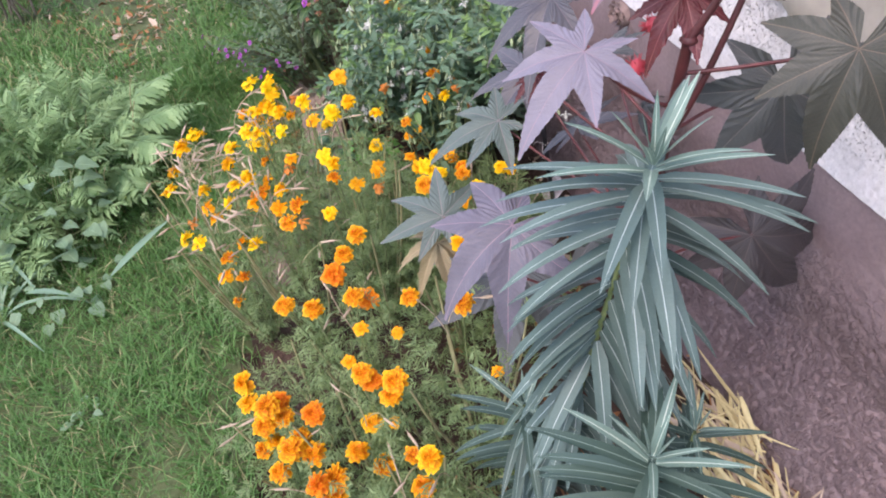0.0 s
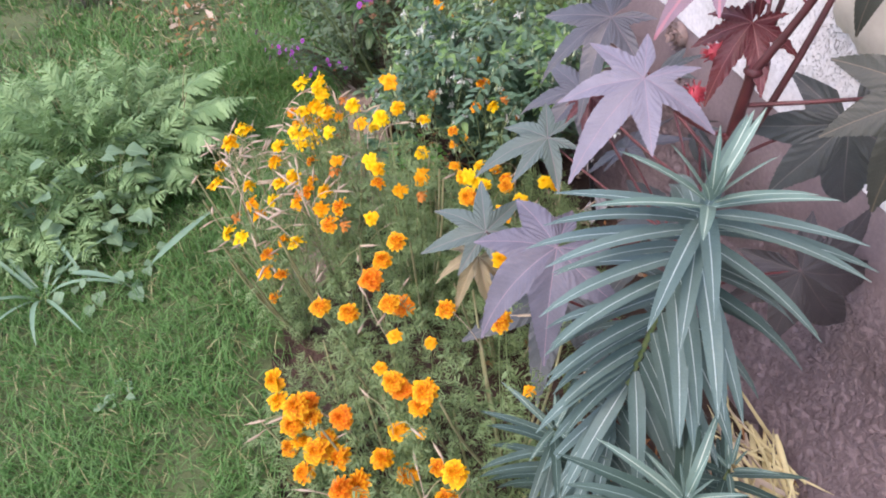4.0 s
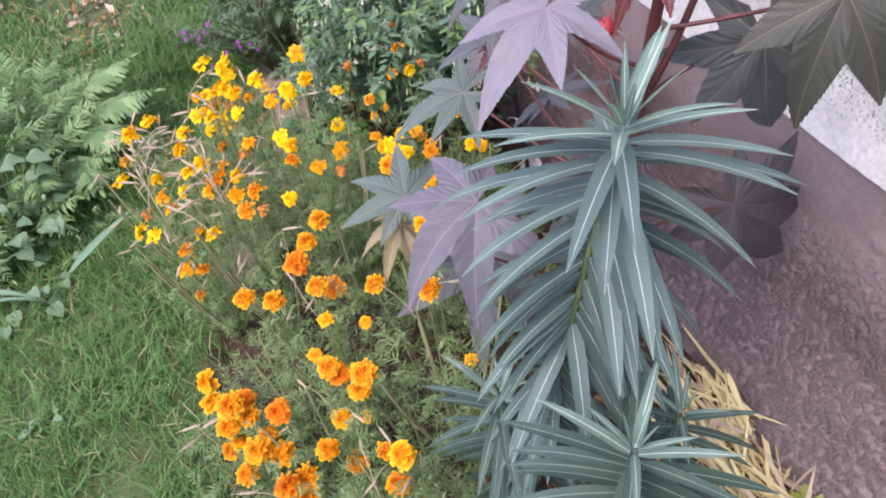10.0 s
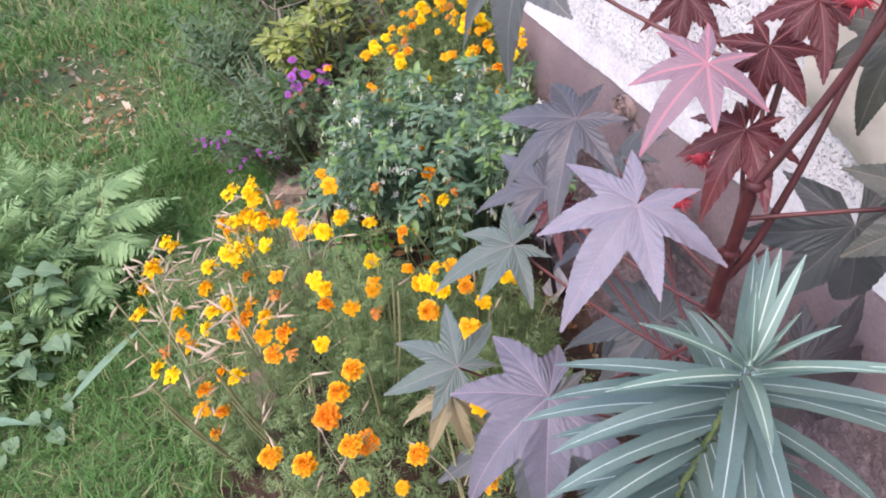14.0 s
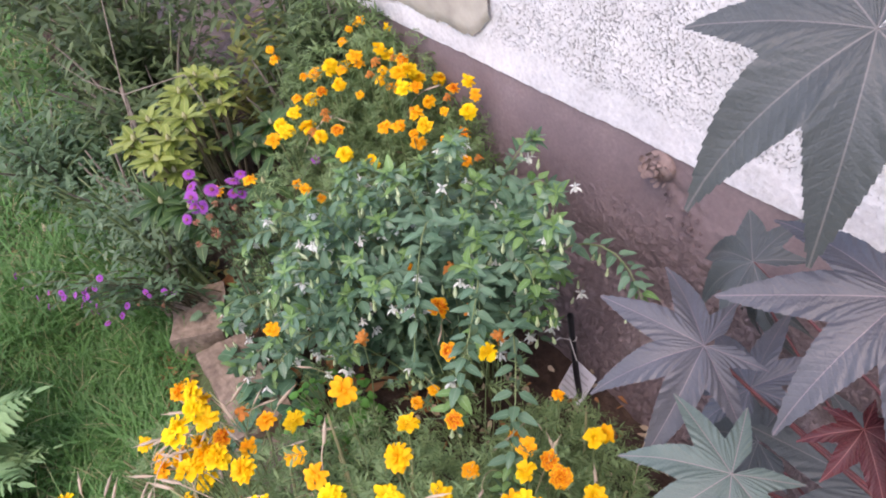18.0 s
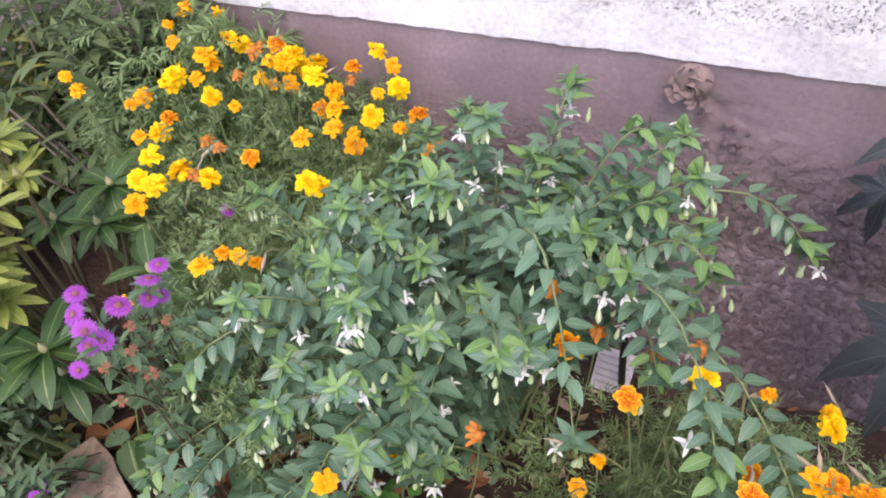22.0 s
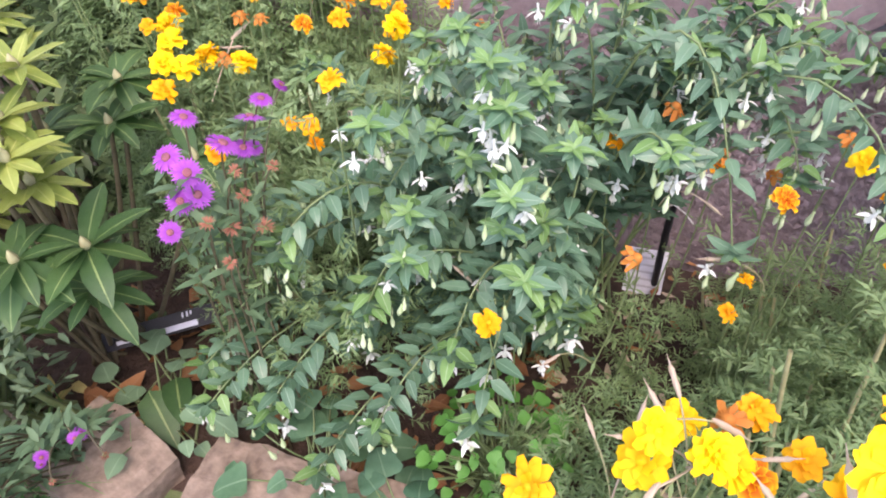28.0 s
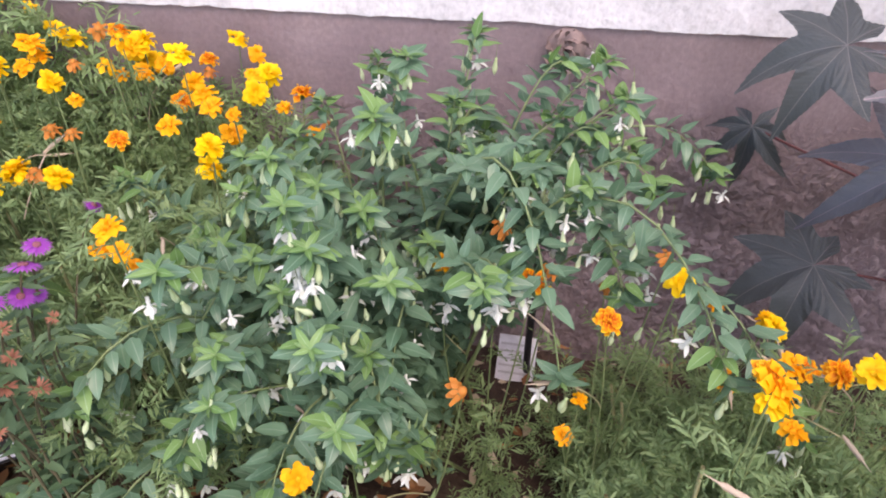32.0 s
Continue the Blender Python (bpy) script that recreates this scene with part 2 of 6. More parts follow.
# purple leaf paled to lavender: the sheen of the sky is in the colour
RICINUS_SHEEN = leaf_material("castor_purple_sheen", (0.097, 0.094, 0.12), (0.185, 0.18, 0.225), rib=(0.27, 0.19, 0.23), rib_width=0.006, rough=0.38, glow=0.12, side_veins=0.07, island=False)
# darker copy of the purple, for leaves turned away from the sky sheen
RICINUS_GREY = leaf_material("castor_grey_purple", (0.041, 0.044, 0.053), (0.082, 0.084, 0.1), rib=(0.17, 0.135, 0.15), rib_width=0.006, rough=0.36, glow=0.12, side_veins=0.05, island=False, spec=0.5)
RICINUS_GREEN = leaf_material("castor_green", (0.056, 0.088, 0.078), (0.108, 0.15, 0.132), rib=(0.2, 0.17, 0.165), rib_width=0.008, rough=0.4, glow=0.12, side_veins=0.05, island=False)
RICINUS_DARK = leaf_material("castor_dark", (0.052, 0.061, 0.063), (0.09, 0.102, 0.105), rib=(0.15, 0.14, 0.14), rib_width=0.008, rough=0.42, glow=0.1, side_veins=0.05, island=False)
RICINUS_OLIVE = leaf_material("castor_olive", (0.042, 0.047, 0.039), (0.078, 0.084, 0.069), rib=(0.15, 0.12, 0.09), rib_width=0.008, rough=0.42, glow=0.18, side_veins=0.08, island=False)
RICINUS_PINK = leaf_material("castor_pink", (0.17, 0.115, 0.145), (0.27, 0.175, 0.22), rib=(0.4, 0.16, 0.2), rib_width=0.03, rough=0.35, glow=0.2, side_veins=0.1, tip=(0.16, 0.13, 0.16), island=False)
RICINUS_RED = leaf_material("castor_red", (0.055, 0.012, 0.017), (0.12, 0.027, 0.032), rib=(0.2, 0.07, 0.07), rib_width=0.012, rough=0.25, glow=0.12, side_veins=0.15, island=False)
# the shade this leaf hangs in is put into its dark colour
RICINUS_SHADED_BROWN = leaf_material("castor_shaded_brown", (0.04, 0.036, 0.038), (0.07, 0.062, 0.064), rib=(0.1, 0.08, 0.078), rib_width=0.008, rough=0.4, glow=0.08, side_veins=0.05, island=False)
RICINUS_OLD = leaf_material("castor_withered", (0.14, 0.11, 0.05), (0.3, 0.25, 0.15), rib=(0.35, 0.28, 0.18), rib_width=0.02, rough=0.6, glow=0.15, side_veins=0.3, island=False)
FERN = leaf_material("tansy_green", (0.08, 0.185, 0.065), (0.27, 0.42, 0.19), glow=0.25, rough=0.6)
WEED = leaf_material("weed_green", (0.09, 0.19, 0.095), (0.2, 0.32, 0.19), rib=(0.25, 0.38, 0.24), rib_width=0.03, rough=0.5)
STRAP = leaf_material("strap_green", (0.1, 0.2, 0.12), (0.2, 0.33, 0.22), rib=(0.16, 0.28, 0.17), rib_width=0.05, rough=0.4, glow=0.15)
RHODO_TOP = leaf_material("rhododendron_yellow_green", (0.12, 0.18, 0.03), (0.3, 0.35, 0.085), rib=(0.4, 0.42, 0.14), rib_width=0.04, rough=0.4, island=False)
# older green leaves, darkened further for the shade below the top whorls
RHODO_LOW = leaf_material("rhododendron_shaded_green", (0.024, 0.066, 0.02), (0.06, 0.125, 0.038), rib=(0.2, 0.28, 0.1), rib_width=0.035, rough=0.38, island=False)
DEAD_LEAF = leaf_material("dead_leaf", (0.14, 0.05, 0.02), (0.36, 0.17, 0.07), rib=(0.3, 0.16, 0.08), rib_width=0.04, rough=0.75, glow=0.1)
PALE_DRY = leaf_material("dry_stalk", (0.3, 0.22, 0.15), (0.56, 0.46, 0.35), rough=0.7, glow=0.1)
STRAW = leaf_material("straw", (0.46, 0.37, 0.14), (0.74, 0.66, 0.38), rough=0.55, glow=0.1)
ASTER_GREEN = leaf_material("aster_green", (0.042, 0.095, 0.042), (0.12, 0.195, 0.1), rough=0.6)
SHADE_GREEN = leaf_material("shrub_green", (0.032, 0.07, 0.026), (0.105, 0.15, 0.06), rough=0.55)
GRASS = leaf_material("grass_green", (0.032, 0.13, 0.028), (0.11, 0.275, 0.072), rough=0.55, glow=0.25, tip=(0.15, 0.25, 0.08))
GRASS_DRY = leaf_material("grass_dry", (0.2, 0.22, 0.09), (0.36, 0.34, 0.18), rough=0.7, glow=0.15)
PARSLEY = leaf_material("bright_green", (0.05, 0.19, 0.03), (0.12, 0.33, 0.07), rough=0.5)
# inner yellow and gold are deepened to colour in the shading between petals
YELLOW = petal_material("petal_yellow", (0.78, 0.34, 0.004), (0.94, 0.68, 0.012))
GOLD = petal_material("petal_gold", (0.76, 0.28, 0.004), (0.94, 0.58, 0.01))
ORANGE = petal_material("petal_orange", (0.88, 0.29, 0.008), (0.95, 0.5, 0.012))
DEEP = petal_material("petal_deep_orange", (0.45, 0.035, 0.004), (0.8, 0.17, 0.006), edge=(0.98, 0.6, 0.02))
DEEP_GOLD = petal_material("petal_golden_orange", (0.58, 0.08, 0.005), (0.88, 0.3, 0.008), edge=(0.98, 0.66, 0.02))
DEEP_RED = petal_material("petal_red_orange", (0.6, 0.06, 0.004), (0.78, 0.15, 0.006), edge=(0.92, 0.4, 0.02))
WILTED = petal_material("petal_wilted", (0.4, 0.12, 0.02), (0.62, 0.24, 0.05))
PURPLE = petal_material("petal_purple", (0.24, 0.03, 0.29), (0.43, 0.11, 0.5))
SPENT = petal_material("aster_spent", (0.25, 0.09, 0.06), (0.45, 0.2, 0.13))
WHITE_PETAL = petal_material("petal_white", (0.6, 0.64, 0.56), (0.74, 0.75, 0.72))
BUD_GREEN = petal_material("bud_pale_green", (0.3, 0.45, 0.15), (0.7, 0.78, 0.55))
CALYX = plain("calyx_green", (0.08, 0.14, 0.05), (0.17, 0.24, 0.09), 120, 0.6)
ASTER_EYE = plain("aster_eye", (0.1, 0.02, 0.06), (0.32, 0.11, 0.12), 400, 0.8)
STEM_GREEN = plain("stem_green", (0.08, 0.13, 0.05), (0.18, 0.23, 0.1), 90, 0.55)
STEM_BROWN = plain("stem_brown", (0.05, 0.042, 0.025), (0.13, 0.105, 0.06), 90, 0.65)
STEM_TAN = plain("stem_tan", (0.2, 0.2, 0.1), (0.36, 0.34, 0.18), 90, 0.6)
STEM_RED = plain("stem_red", (0.035, 0.01, 0.012), (0.09, 0.02, 0.022), 60, 0.5)
PETIOLE_RED = plain("petiole_red", (0.06, 0.016, 0.018), (0.14, 0.036, 0.038), 60, 0.35)
CAPSULE = plain("castor_capsule_red", (0.28, 0.02, 0.035), (0.52, 0.06, 0.085), 80, 0.5)
TWIG = plain("grey_twig", (0.09, 0.07, 0.055), (0.25, 0.21, 0.17), 70, 0.85)
STONE = plain("sandstone", (0.08, 0.057, 0.042), (0.33, 0.25, 0.19), 60, 0.92, 0.7, 0.003, big=9.0)
SOIL = plain("dark_soil", (0.02, 0.012, 0.009), (0.085, 0.052, 0.038), 45, 0.95, 1.0, 0.012, big=4.0)
PLASTIC_BLACK = plain("black_plastic", (0.012, 0.012, 0.014), (0.035, 0.035, 0.04), 50, 0.4)
LABEL_WHITE = plain("label_white", (0.5, 0.5, 0.55), (0.72, 0.72, 0.78), 60, 0.5, 0.2)
LABEL_INK = plain("label_ink", (0.37, 0.37, 0.4), (0.52, 0.52, 0.56), 60, 0.6)
TWINE = plain("white_twine", (0.5, 0.48, 0.45), (0.75, 0.73, 0.7), 200, 0.9)
METAL = plain("grey_metal", (0.06, 0.06, 0.072), (0.2, 0.2, 0.23), 60, 0.5, 0.6, metal=0.8)


def plinth_material():
    """Brown masonry paint: fine grain, dusty pale runs, grittier towards the foot."""
    mat, tree, b = base_material("brown_paint", 0.75, 0.3)
    fine, broad = noise_tex(tree, 120, 6), noise_tex(tree, 5, 4)
    t = math_node(tree, "ADD", math_node(tree, "MULTIPLY", fine, 0.35), math_node(tree, "MULTIPLY", broad, 0.65))
    tree.links.new(ramp(tree, t, (0.3, (0.155, 0.115, 0.12)), (0.55, (0.23, 0.175, 0.18)), (0.75, (0.32, 0.255, 0.253))), b.inputs["Base Color"])
    # grit grows towards the rough footing
    co = tree.nodes.new("ShaderNodeTexCoord")
    sep = tree.nodes.new("ShaderNodeSeparateXYZ")
    tree.links.new(co.outputs["Object"], sep.inputs[0])
    span = node(tree, "ShaderNodeMapRange", **{"From Min": 0.2, "From Max": 0.34, "To Min": 1.0, "To Max": 0.08})
    tree.links.new(sep.outputs[2], span.inputs[0])
    lumps = node(tree, "ShaderNodeMapRange", **{"From Min": 0.4, "From Max": 0.72})
    lumps.interpolation_type = "SMOOTHSTEP"
    tree.links.new(noise_tex(tree, 70, 5, rough=0.65), lumps.inputs[0])
    grit = math_node(tree, "MULTIPLY", math_node(tree, "ADD", lumps.outputs[0], math_node(tree, "MULTIPLY", noise_tex(tree, 170, 4), 0.35)), span.outputs[0])
    bump(tree, b, math_node(tree, "ADD", math_node(tree, "MULTIPLY", fine, 0.08), grit), 1.0, 0.008)
    return mat


def stucco_material():
    """White roughcast; the shade in its hollows is put into the colour as grey."""
    mat, tree, b = base_material("white_roughcast", 0.9, 0.2)
    co = tree.nodes.new("ShaderNodeTexCoord")
    vor = node(tree, "ShaderNodeTexVoronoi", Scale=130.0, Randomness=1.0)
    tree.links.new(co.outputs["Object"], vor.inputs["Vector"])
    fine, broad = noise_tex(tree, 110, 5), noise_tex(tree, 9, 3)
    h = math_node(tree, "ADD", math_node(tree, "MULTIPLY", vor.outputs["Distance"], 0.35), math_node(tree, "ADD", fine, noise_tex(tree, 42, 5, rough=0.7)))
    # pits and scraped grit, greyed for their shade, thick in some places and thin in others
    sep = tree.nodes.new("ShaderNodeSeparateXYZ")
    tree.links.new(co.outputs["Object"], sep.inputs[0])
    band = node(tree, "ShaderNodeMapRange", **{"From Min": 0.48, "From Max": 0.53, "To Min": 0.2, "To Max": 0.0})
    tree.links.new(sep.outputs[2], band.inputs[0])
    where = math_node(tree, "ADD", noise_tex(tree, 230, 6, rough=0.7), math_node(tree, "MULTIPLY", math_node(tree, "SUBTRACT", noise_tex(tree, 7, 3), 0.5), 0.22))
    where = math_node(tree, "ADD", where, band.outputs[0])
    pits = node(tree, "ShaderNodeMapRange", **{"From Min": 0.27, "From Max": 0.44})
    tree.links.new(where, pits.inputs[0])
    skin = ramp(tree, math_node(tree, "ADD", math_node(tree, "MULTIPLY", fine, 0.6), math_node(tree, "MULTIPLY", broad, 0.5)), (0.34, (0.42, 0.412, 0.42)), (0.5, (0.55, 0.54, 0.55)), (0.7, (0.66, 0.65, 0.66)))
    tree.links.new(mix(tree, pits.outputs[0], (0.43, 0.415, 0.43), skin), b.inputs["Base Color"])
    bump(tree, b, math_node(tree, "ADD", math_node(tree, "MULTIPLY", h, 0.3), pits.outputs[0]), 1.0, 0.006)
    return mat


PLINTH = plinth_material()
STUCCO = stucco_material()
MORTAR = plain("grey_beige_mortar", (0.27, 0.25, 0.215), (0.46, 0.425, 0.37), 22, 0.85, 0.6, 0.004, big=4.0)

# ---- ground ----
BED_EDGE = ((-60, -0.6), (-3, -0.6), (-0.65, -0.67), (-0.38, -0.72), (-0.1, -0.79), (0.25, -1.0), (0.6, -1.1), (1.3, -1.05), (60, -1.05))


def edge_y(x):
    return np.interp(x, [p[0] for p in BED_EDGE], [p[1] for p in BED_EDGE])


def ground_z(x, y):
    """Height of soil and turf: a hollow round the plant label, a dip outside the stone edging."""
    x, y = np.asarray(x, float), np.asarray(y, float)
    bed = y > edge_y(x)
    soil = -0.04 - 0.08 / (1 + np.exp(-(y + 0.36) * 16))
    turf = -0.015 - 0.09 * np.exp(-((x + 0.5) ** 2 / 0.12 + (y + 0.98) ** 2 / 0.05)) + 0.015 * np.sin(3.1 * x + 1) * np.cos(2.3 * y)
    z = np.where(bed, soil, turf)
    return z


def build_ground():
    xs = np.concatenate([[-60, -25, -12, -6], np.arange(-4, 2.6, 0.03), [3.5, 6, 12, 25, 60]])
    ys = np.concatenate([[-60, -25, -12, -6], np.arange(-4, 0.03, 0.03), [1.0, 6, 25, 60]])
    gx, gy = np.meshgrid(xs, ys)
    gz = ground_z(gx, gy)
    for i in range(gx.shape[0]):
        for j in range(gx.shape[1]):
            gz[i, j] += 0.012 * noise.noise((gx[i, j] * 9, gy[i, j] * 9, 0)) + 0.006 * noise.noise((gx[i, j] * 31, gy[i, j] * 31, 4))
    v = np.stack([gx, gy, gz], -1).reshape(-1, 3)
    nx, ny = len(xs), len(ys)
    i, j = np.meshgrid(np.arange(ny - 1), np.arange(nx - 1), indexing="ij")
    a = (i * nx + j).ravel()
    f = np.stack([a, a + 1, a + nx + 1, a + nx], -1)
    g = Geo()
    g.add((v, f, v[:, :2]))
    cx, cy = v[f].mean(1)[:, 0], v[f].mean(1)[:, 1]
    g.m[0] = np.where(cy > edge_y(cx), 0, 1).astype(np.int32)
    put("ground", g.mesh("ground", [SOIL, TURF_SOIL]), label="dark garden soil and turf with a sunken edge", kind="structure")


TURF_SOIL = plain("turf_soil", (0.034, 0.058, 0.02), (0.1, 0.125, 0.052), 40, 0.95, 0.8, 0.01, big=3.0)
build_ground()


# ---- wall ----
def sheet(xs, zs, depth):
    """A wall face over a grid of x and z; depth gives how far it stands out to -y."""
    gx, gz = np.meshgrid(xs, zs)
    gy = np.array([[-depth(x, z) for x in xs] for z in zs])
    v = np.stack([gx, gy, gz], -1).reshape(-1, 3)
    nx = len(xs)
    i, j = np.meshgrid(np.arange(len(zs) - 1), np.arange(nx - 1), indexing="ij")
    a = (i * nx + j).ravel()
    return v, np.stack([a, a + 1, a + nx + 1, a + nx], -1), v[:, [0, 2]]


def box(x0, y0, z0, x1, y1, z1):
    v = np.array([(x, y, z) for x in (x0, x1) for y in (y0, y1) for z in (z0, z1)], float)
    f = np.array([(0, 1, 3, 2), (4, 6, 7, 5), (0, 4, 5, 1), (2, 3, 7, 6), (0, 2, 6, 4), (1, 5, 7, 3)])
    return v, f, v[:, [0, 2]]


EDGE_Z = 0.46


def plinth_depth(x, z):
    low = 1 / (1 + math.exp((z - 0.26 - 0.1 * math.exp(-((x - 0.4) / 0.1) ** 2) - 0.04 * noise.noise((x * 2.5, 1, 0))) * 45))
    coarse = noise.noise((x * 26, z * 26, 2)) + 0.6 * noise.noise((x * 55, z * 60, 5))
    d = 0.0015 * noise.noise((x * 9, z * 9, 0)) + low * (0.008 + 0.0016 * coarse + 0.002 * noise.noise((x * 75, z * 75, 3)) + 0.0025 * noise.noise((x * 150, z * 150, 6)) - 0.004 * max(0.0, noise.noise((x * 48, z * 48, 9))))
    d += 0.004 * noise.noise((x * 3, z * 3, 7))
    # the rough footing spreads towards the soil
    d += 0.45 * max(0.0, 0.12 - z + 0.05 * noise.noise((x * 4, 2, 0)))
    # crumbled patches beside the two fixtures
    for cx, cz in ((0.31, 0.38), (1.12, 0.37)):
        k = math.exp(-((x - cx) ** 2 + (z - cz) ** 2) / 0.0032)
        d += k * (0.006 * noise.noise((x * 45, z * 45, 3)) - 0.004)
    return d


def stucco_depth(x, z):
    lip = math.exp(-((z - EDGE_Z) / 0.02) ** 2)
    cell = noise.voronoi((x * 95, 3.0, z * 95))[0][0]
    calm = 1 - 0.85 * math.exp(-((z - EDGE_Z - 0.01) / 0.035) ** 4)
    return 0.0035 + 0.001 * lip + 0.004 * noise.noise((x * 3, z * 3, 7)) + calm * (0.0012 * (0.5 - cell) + 0.003 * noise.noise((x * 14, z * 14, 1)) + 0.0025 * noise.noise((x * 70, z * 70, 9)))


def build_wall():
    xs = np.concatenate([np.arange(-4, -1, 0.06), np.arange(-1, 0.25, 0.0075), np.arange(0.25, 1.6, 0.0058), np.arange(1.6, 1.9, 0.0075), np.arange(1.9, 4, 0.06)])
    g = Geo()
    g.add(sheet(xs, np.concatenate([np.arange(-0.3, -0.14, 0.02), np.arange(-0.14, 0.4, 0.0055), np.arange(0.406, EDGE_Z + 0.018, 0.0085)]), plinth_depth))
    g.add(box(-60, 0.03, -0.4, 60, 0.33, EDGE_Z))
    put("wall_1", g.mesh("plinth", PLINTH), label="brown painted plinth, smooth above and rough at the foot", kind="structure")
    g = Geo()
    zs = np.concatenate([np.arange(EDGE_Z - 0.002, 0.95, 0.0075), np.arange(0.95, 3.0, 0.06)])
    v, f, uv = sheet(xs, zs, stucco_depth)

    def ragged(x):
        return 0.003 * noise.noise((x * 9, 0, 4)) + 0.0025 * noise.noise((x * 37, 0, 5)) + 0.0015 * noise.noise((x * 90, 0, 6))

    v[:, 2] += np.array([ragged(x) for x in v[:, 0]]) * np.exp(-np.abs(v[:, 2] - EDGE_Z) / 0.03)
    g.add((v, f, uv))
    # underside of the coat where it meets the plinth
    bot = np.array([(x, -stucco_depth(x, EDGE_Z - 0.002) if k else 0.03, EDGE_Z - 0.002 + 0.94 * ragged(x)) for x in xs for k in (0, 1)])
    k = np.arange(len(xs) - 1) * 2
    g.add((bot, np.stack([k, k + 2, k + 3, k + 1], -1), bot[:, :2]))
    g.add(box(-60, 0.031, EDGE_Z, 60, 0.33, 3.0))
    put("wall_2", g.mesh("roughcast", STUCCO), label="white roughcast house wall above the plinth", kind="structure")
    # smooth skim of grey mortar over the roughcast
    sx = np.arange(0.72, 1.9, 0.006)
    sz = np.linspace(0, 1, 26)
    gx, gt = np.meshgrid(sx, sz)
    lowz = 0.6 + 0.02 * np.array([[noise.noise((q * 9, 0, 1)) + 0.5 * noise.noise((q * 31, 0, 2)) + 0.35 * noise.noise((q * 70, 0, 3)) for q in row] for row in gx]) + 0.5 * np.clip(0.9 - gx, 0, 1)
    gz = lowz + gt * (1.3 - lowz)
    gy = -0.014 - 0.02 * np.clip(gt * 18, 0, 1) - 0.004 * np.sin(gx * 9 + gz * 13)
    v = np.stack([gx, gy, gz], -1).reshape(-1, 3)
    i, j = np.meshgrid(np.arange(25), np.arange(len(sx) - 1), indexing="ij")
    a = (i * len(sx) + j).ravel()
    g = Geo()
    g.add((v, np.stack([a, a + 1, a + len(sx) + 1, a + len(sx)], -1), v[:, [0, 2]]))
    put("wall_patch", g.mesh("mortar", MORTAR), label="smooth grey-beige mortar skim with a ragged lower rim", kind="structure")

    # bare grey plaster where the roughcast has come off
    sx = np.arange(-0.75, -0.18, 0.005)
    gx, gt = np.meshgrid(sx, np.linspace(0, 1, 22))
    rim = np.array([noise.noise((q * 11, 0, 8)) + 0.6 * noise.noise((q * 34, 0, 9)) + 0.4 * noise.noise((q * 80, 0, 10)) for q in sx])
    lowz = 0.512 + 0.012 * rim[None, :] + 0.9 * np.clip(gx + 0.24, 0, 1) + 0.5 * np.clip(-0.62 - gx, 0, 1)
    gz = lowz + gt * (0.72 + 0.03 * rim[None, :] - lowz)
    gy = -0.007 - 0.007 * np.clip(gt * 12, 0, 1) - 0.002 * np.sin(gx * 17 + gz * 23)
    v = np.stack([gx, gy, gz], -1).reshape(-1, 3)
    i, j = np.meshgrid(np.arange(21), np.arange(len(sx) - 1), indexing="ij")
    a = (i * len(sx) + j).ravel()
    g = Geo()
    g.add((v, np.stack([a, a + 1, a + len(sx) + 1, a + len(sx)], -1), v[:, [0, 2]]))
    put("wall_patch", g.mesh("plaster", MORTAR), label="bare grey plaster with a ragged rim in the roughcast", kind="structure")


build_wall()

# round pipe end set in the plinth
pipe = thing("pipe_end", "dark pipe end with a shiny rim in the brown plinth", "pipe", (1.171, -0.004, 0.421))
back = np.array(Matrix.Rotation(radians(90), 4, "X"))
put("rim", Geo().add(lathe([(0.021, -0.02), (0.021, 0.008), (0.0225, 0.011), (0.025, 0.009), (0.026, 0.0), (0.026, -0.02)], 28), back).mesh("rim", METAL), pipe)
GLASSY = plain("dark_glass", (0.008, 0.008, 0.012), (0.03, 0.03, 0.04), 20, 0.08, 0.05, spec=0.8)
put("plug", Geo().add(lathe([(0.0215, 0.0), (0.019, 0.006), (0.013, 0.0085), (0.006, 0.0075), (0.001, 0.006)], 24), back).mesh("plug", GLASSY), pipe, label="dark shiny plug")
# the bright highlight on the plug, modelled as a small white sliver
put("flake", Geo().add(strip(0.016, 0.012, ovate, 4, 0.3, 0.2), frame_at((-0.002, -0.0095, -0.006), (0.5, -0.05, 0.5), (0, -1, 0.1))).mesh("flake", LABEL_WHITE), pipe, label="white sliver in place of the highlight on the plug")


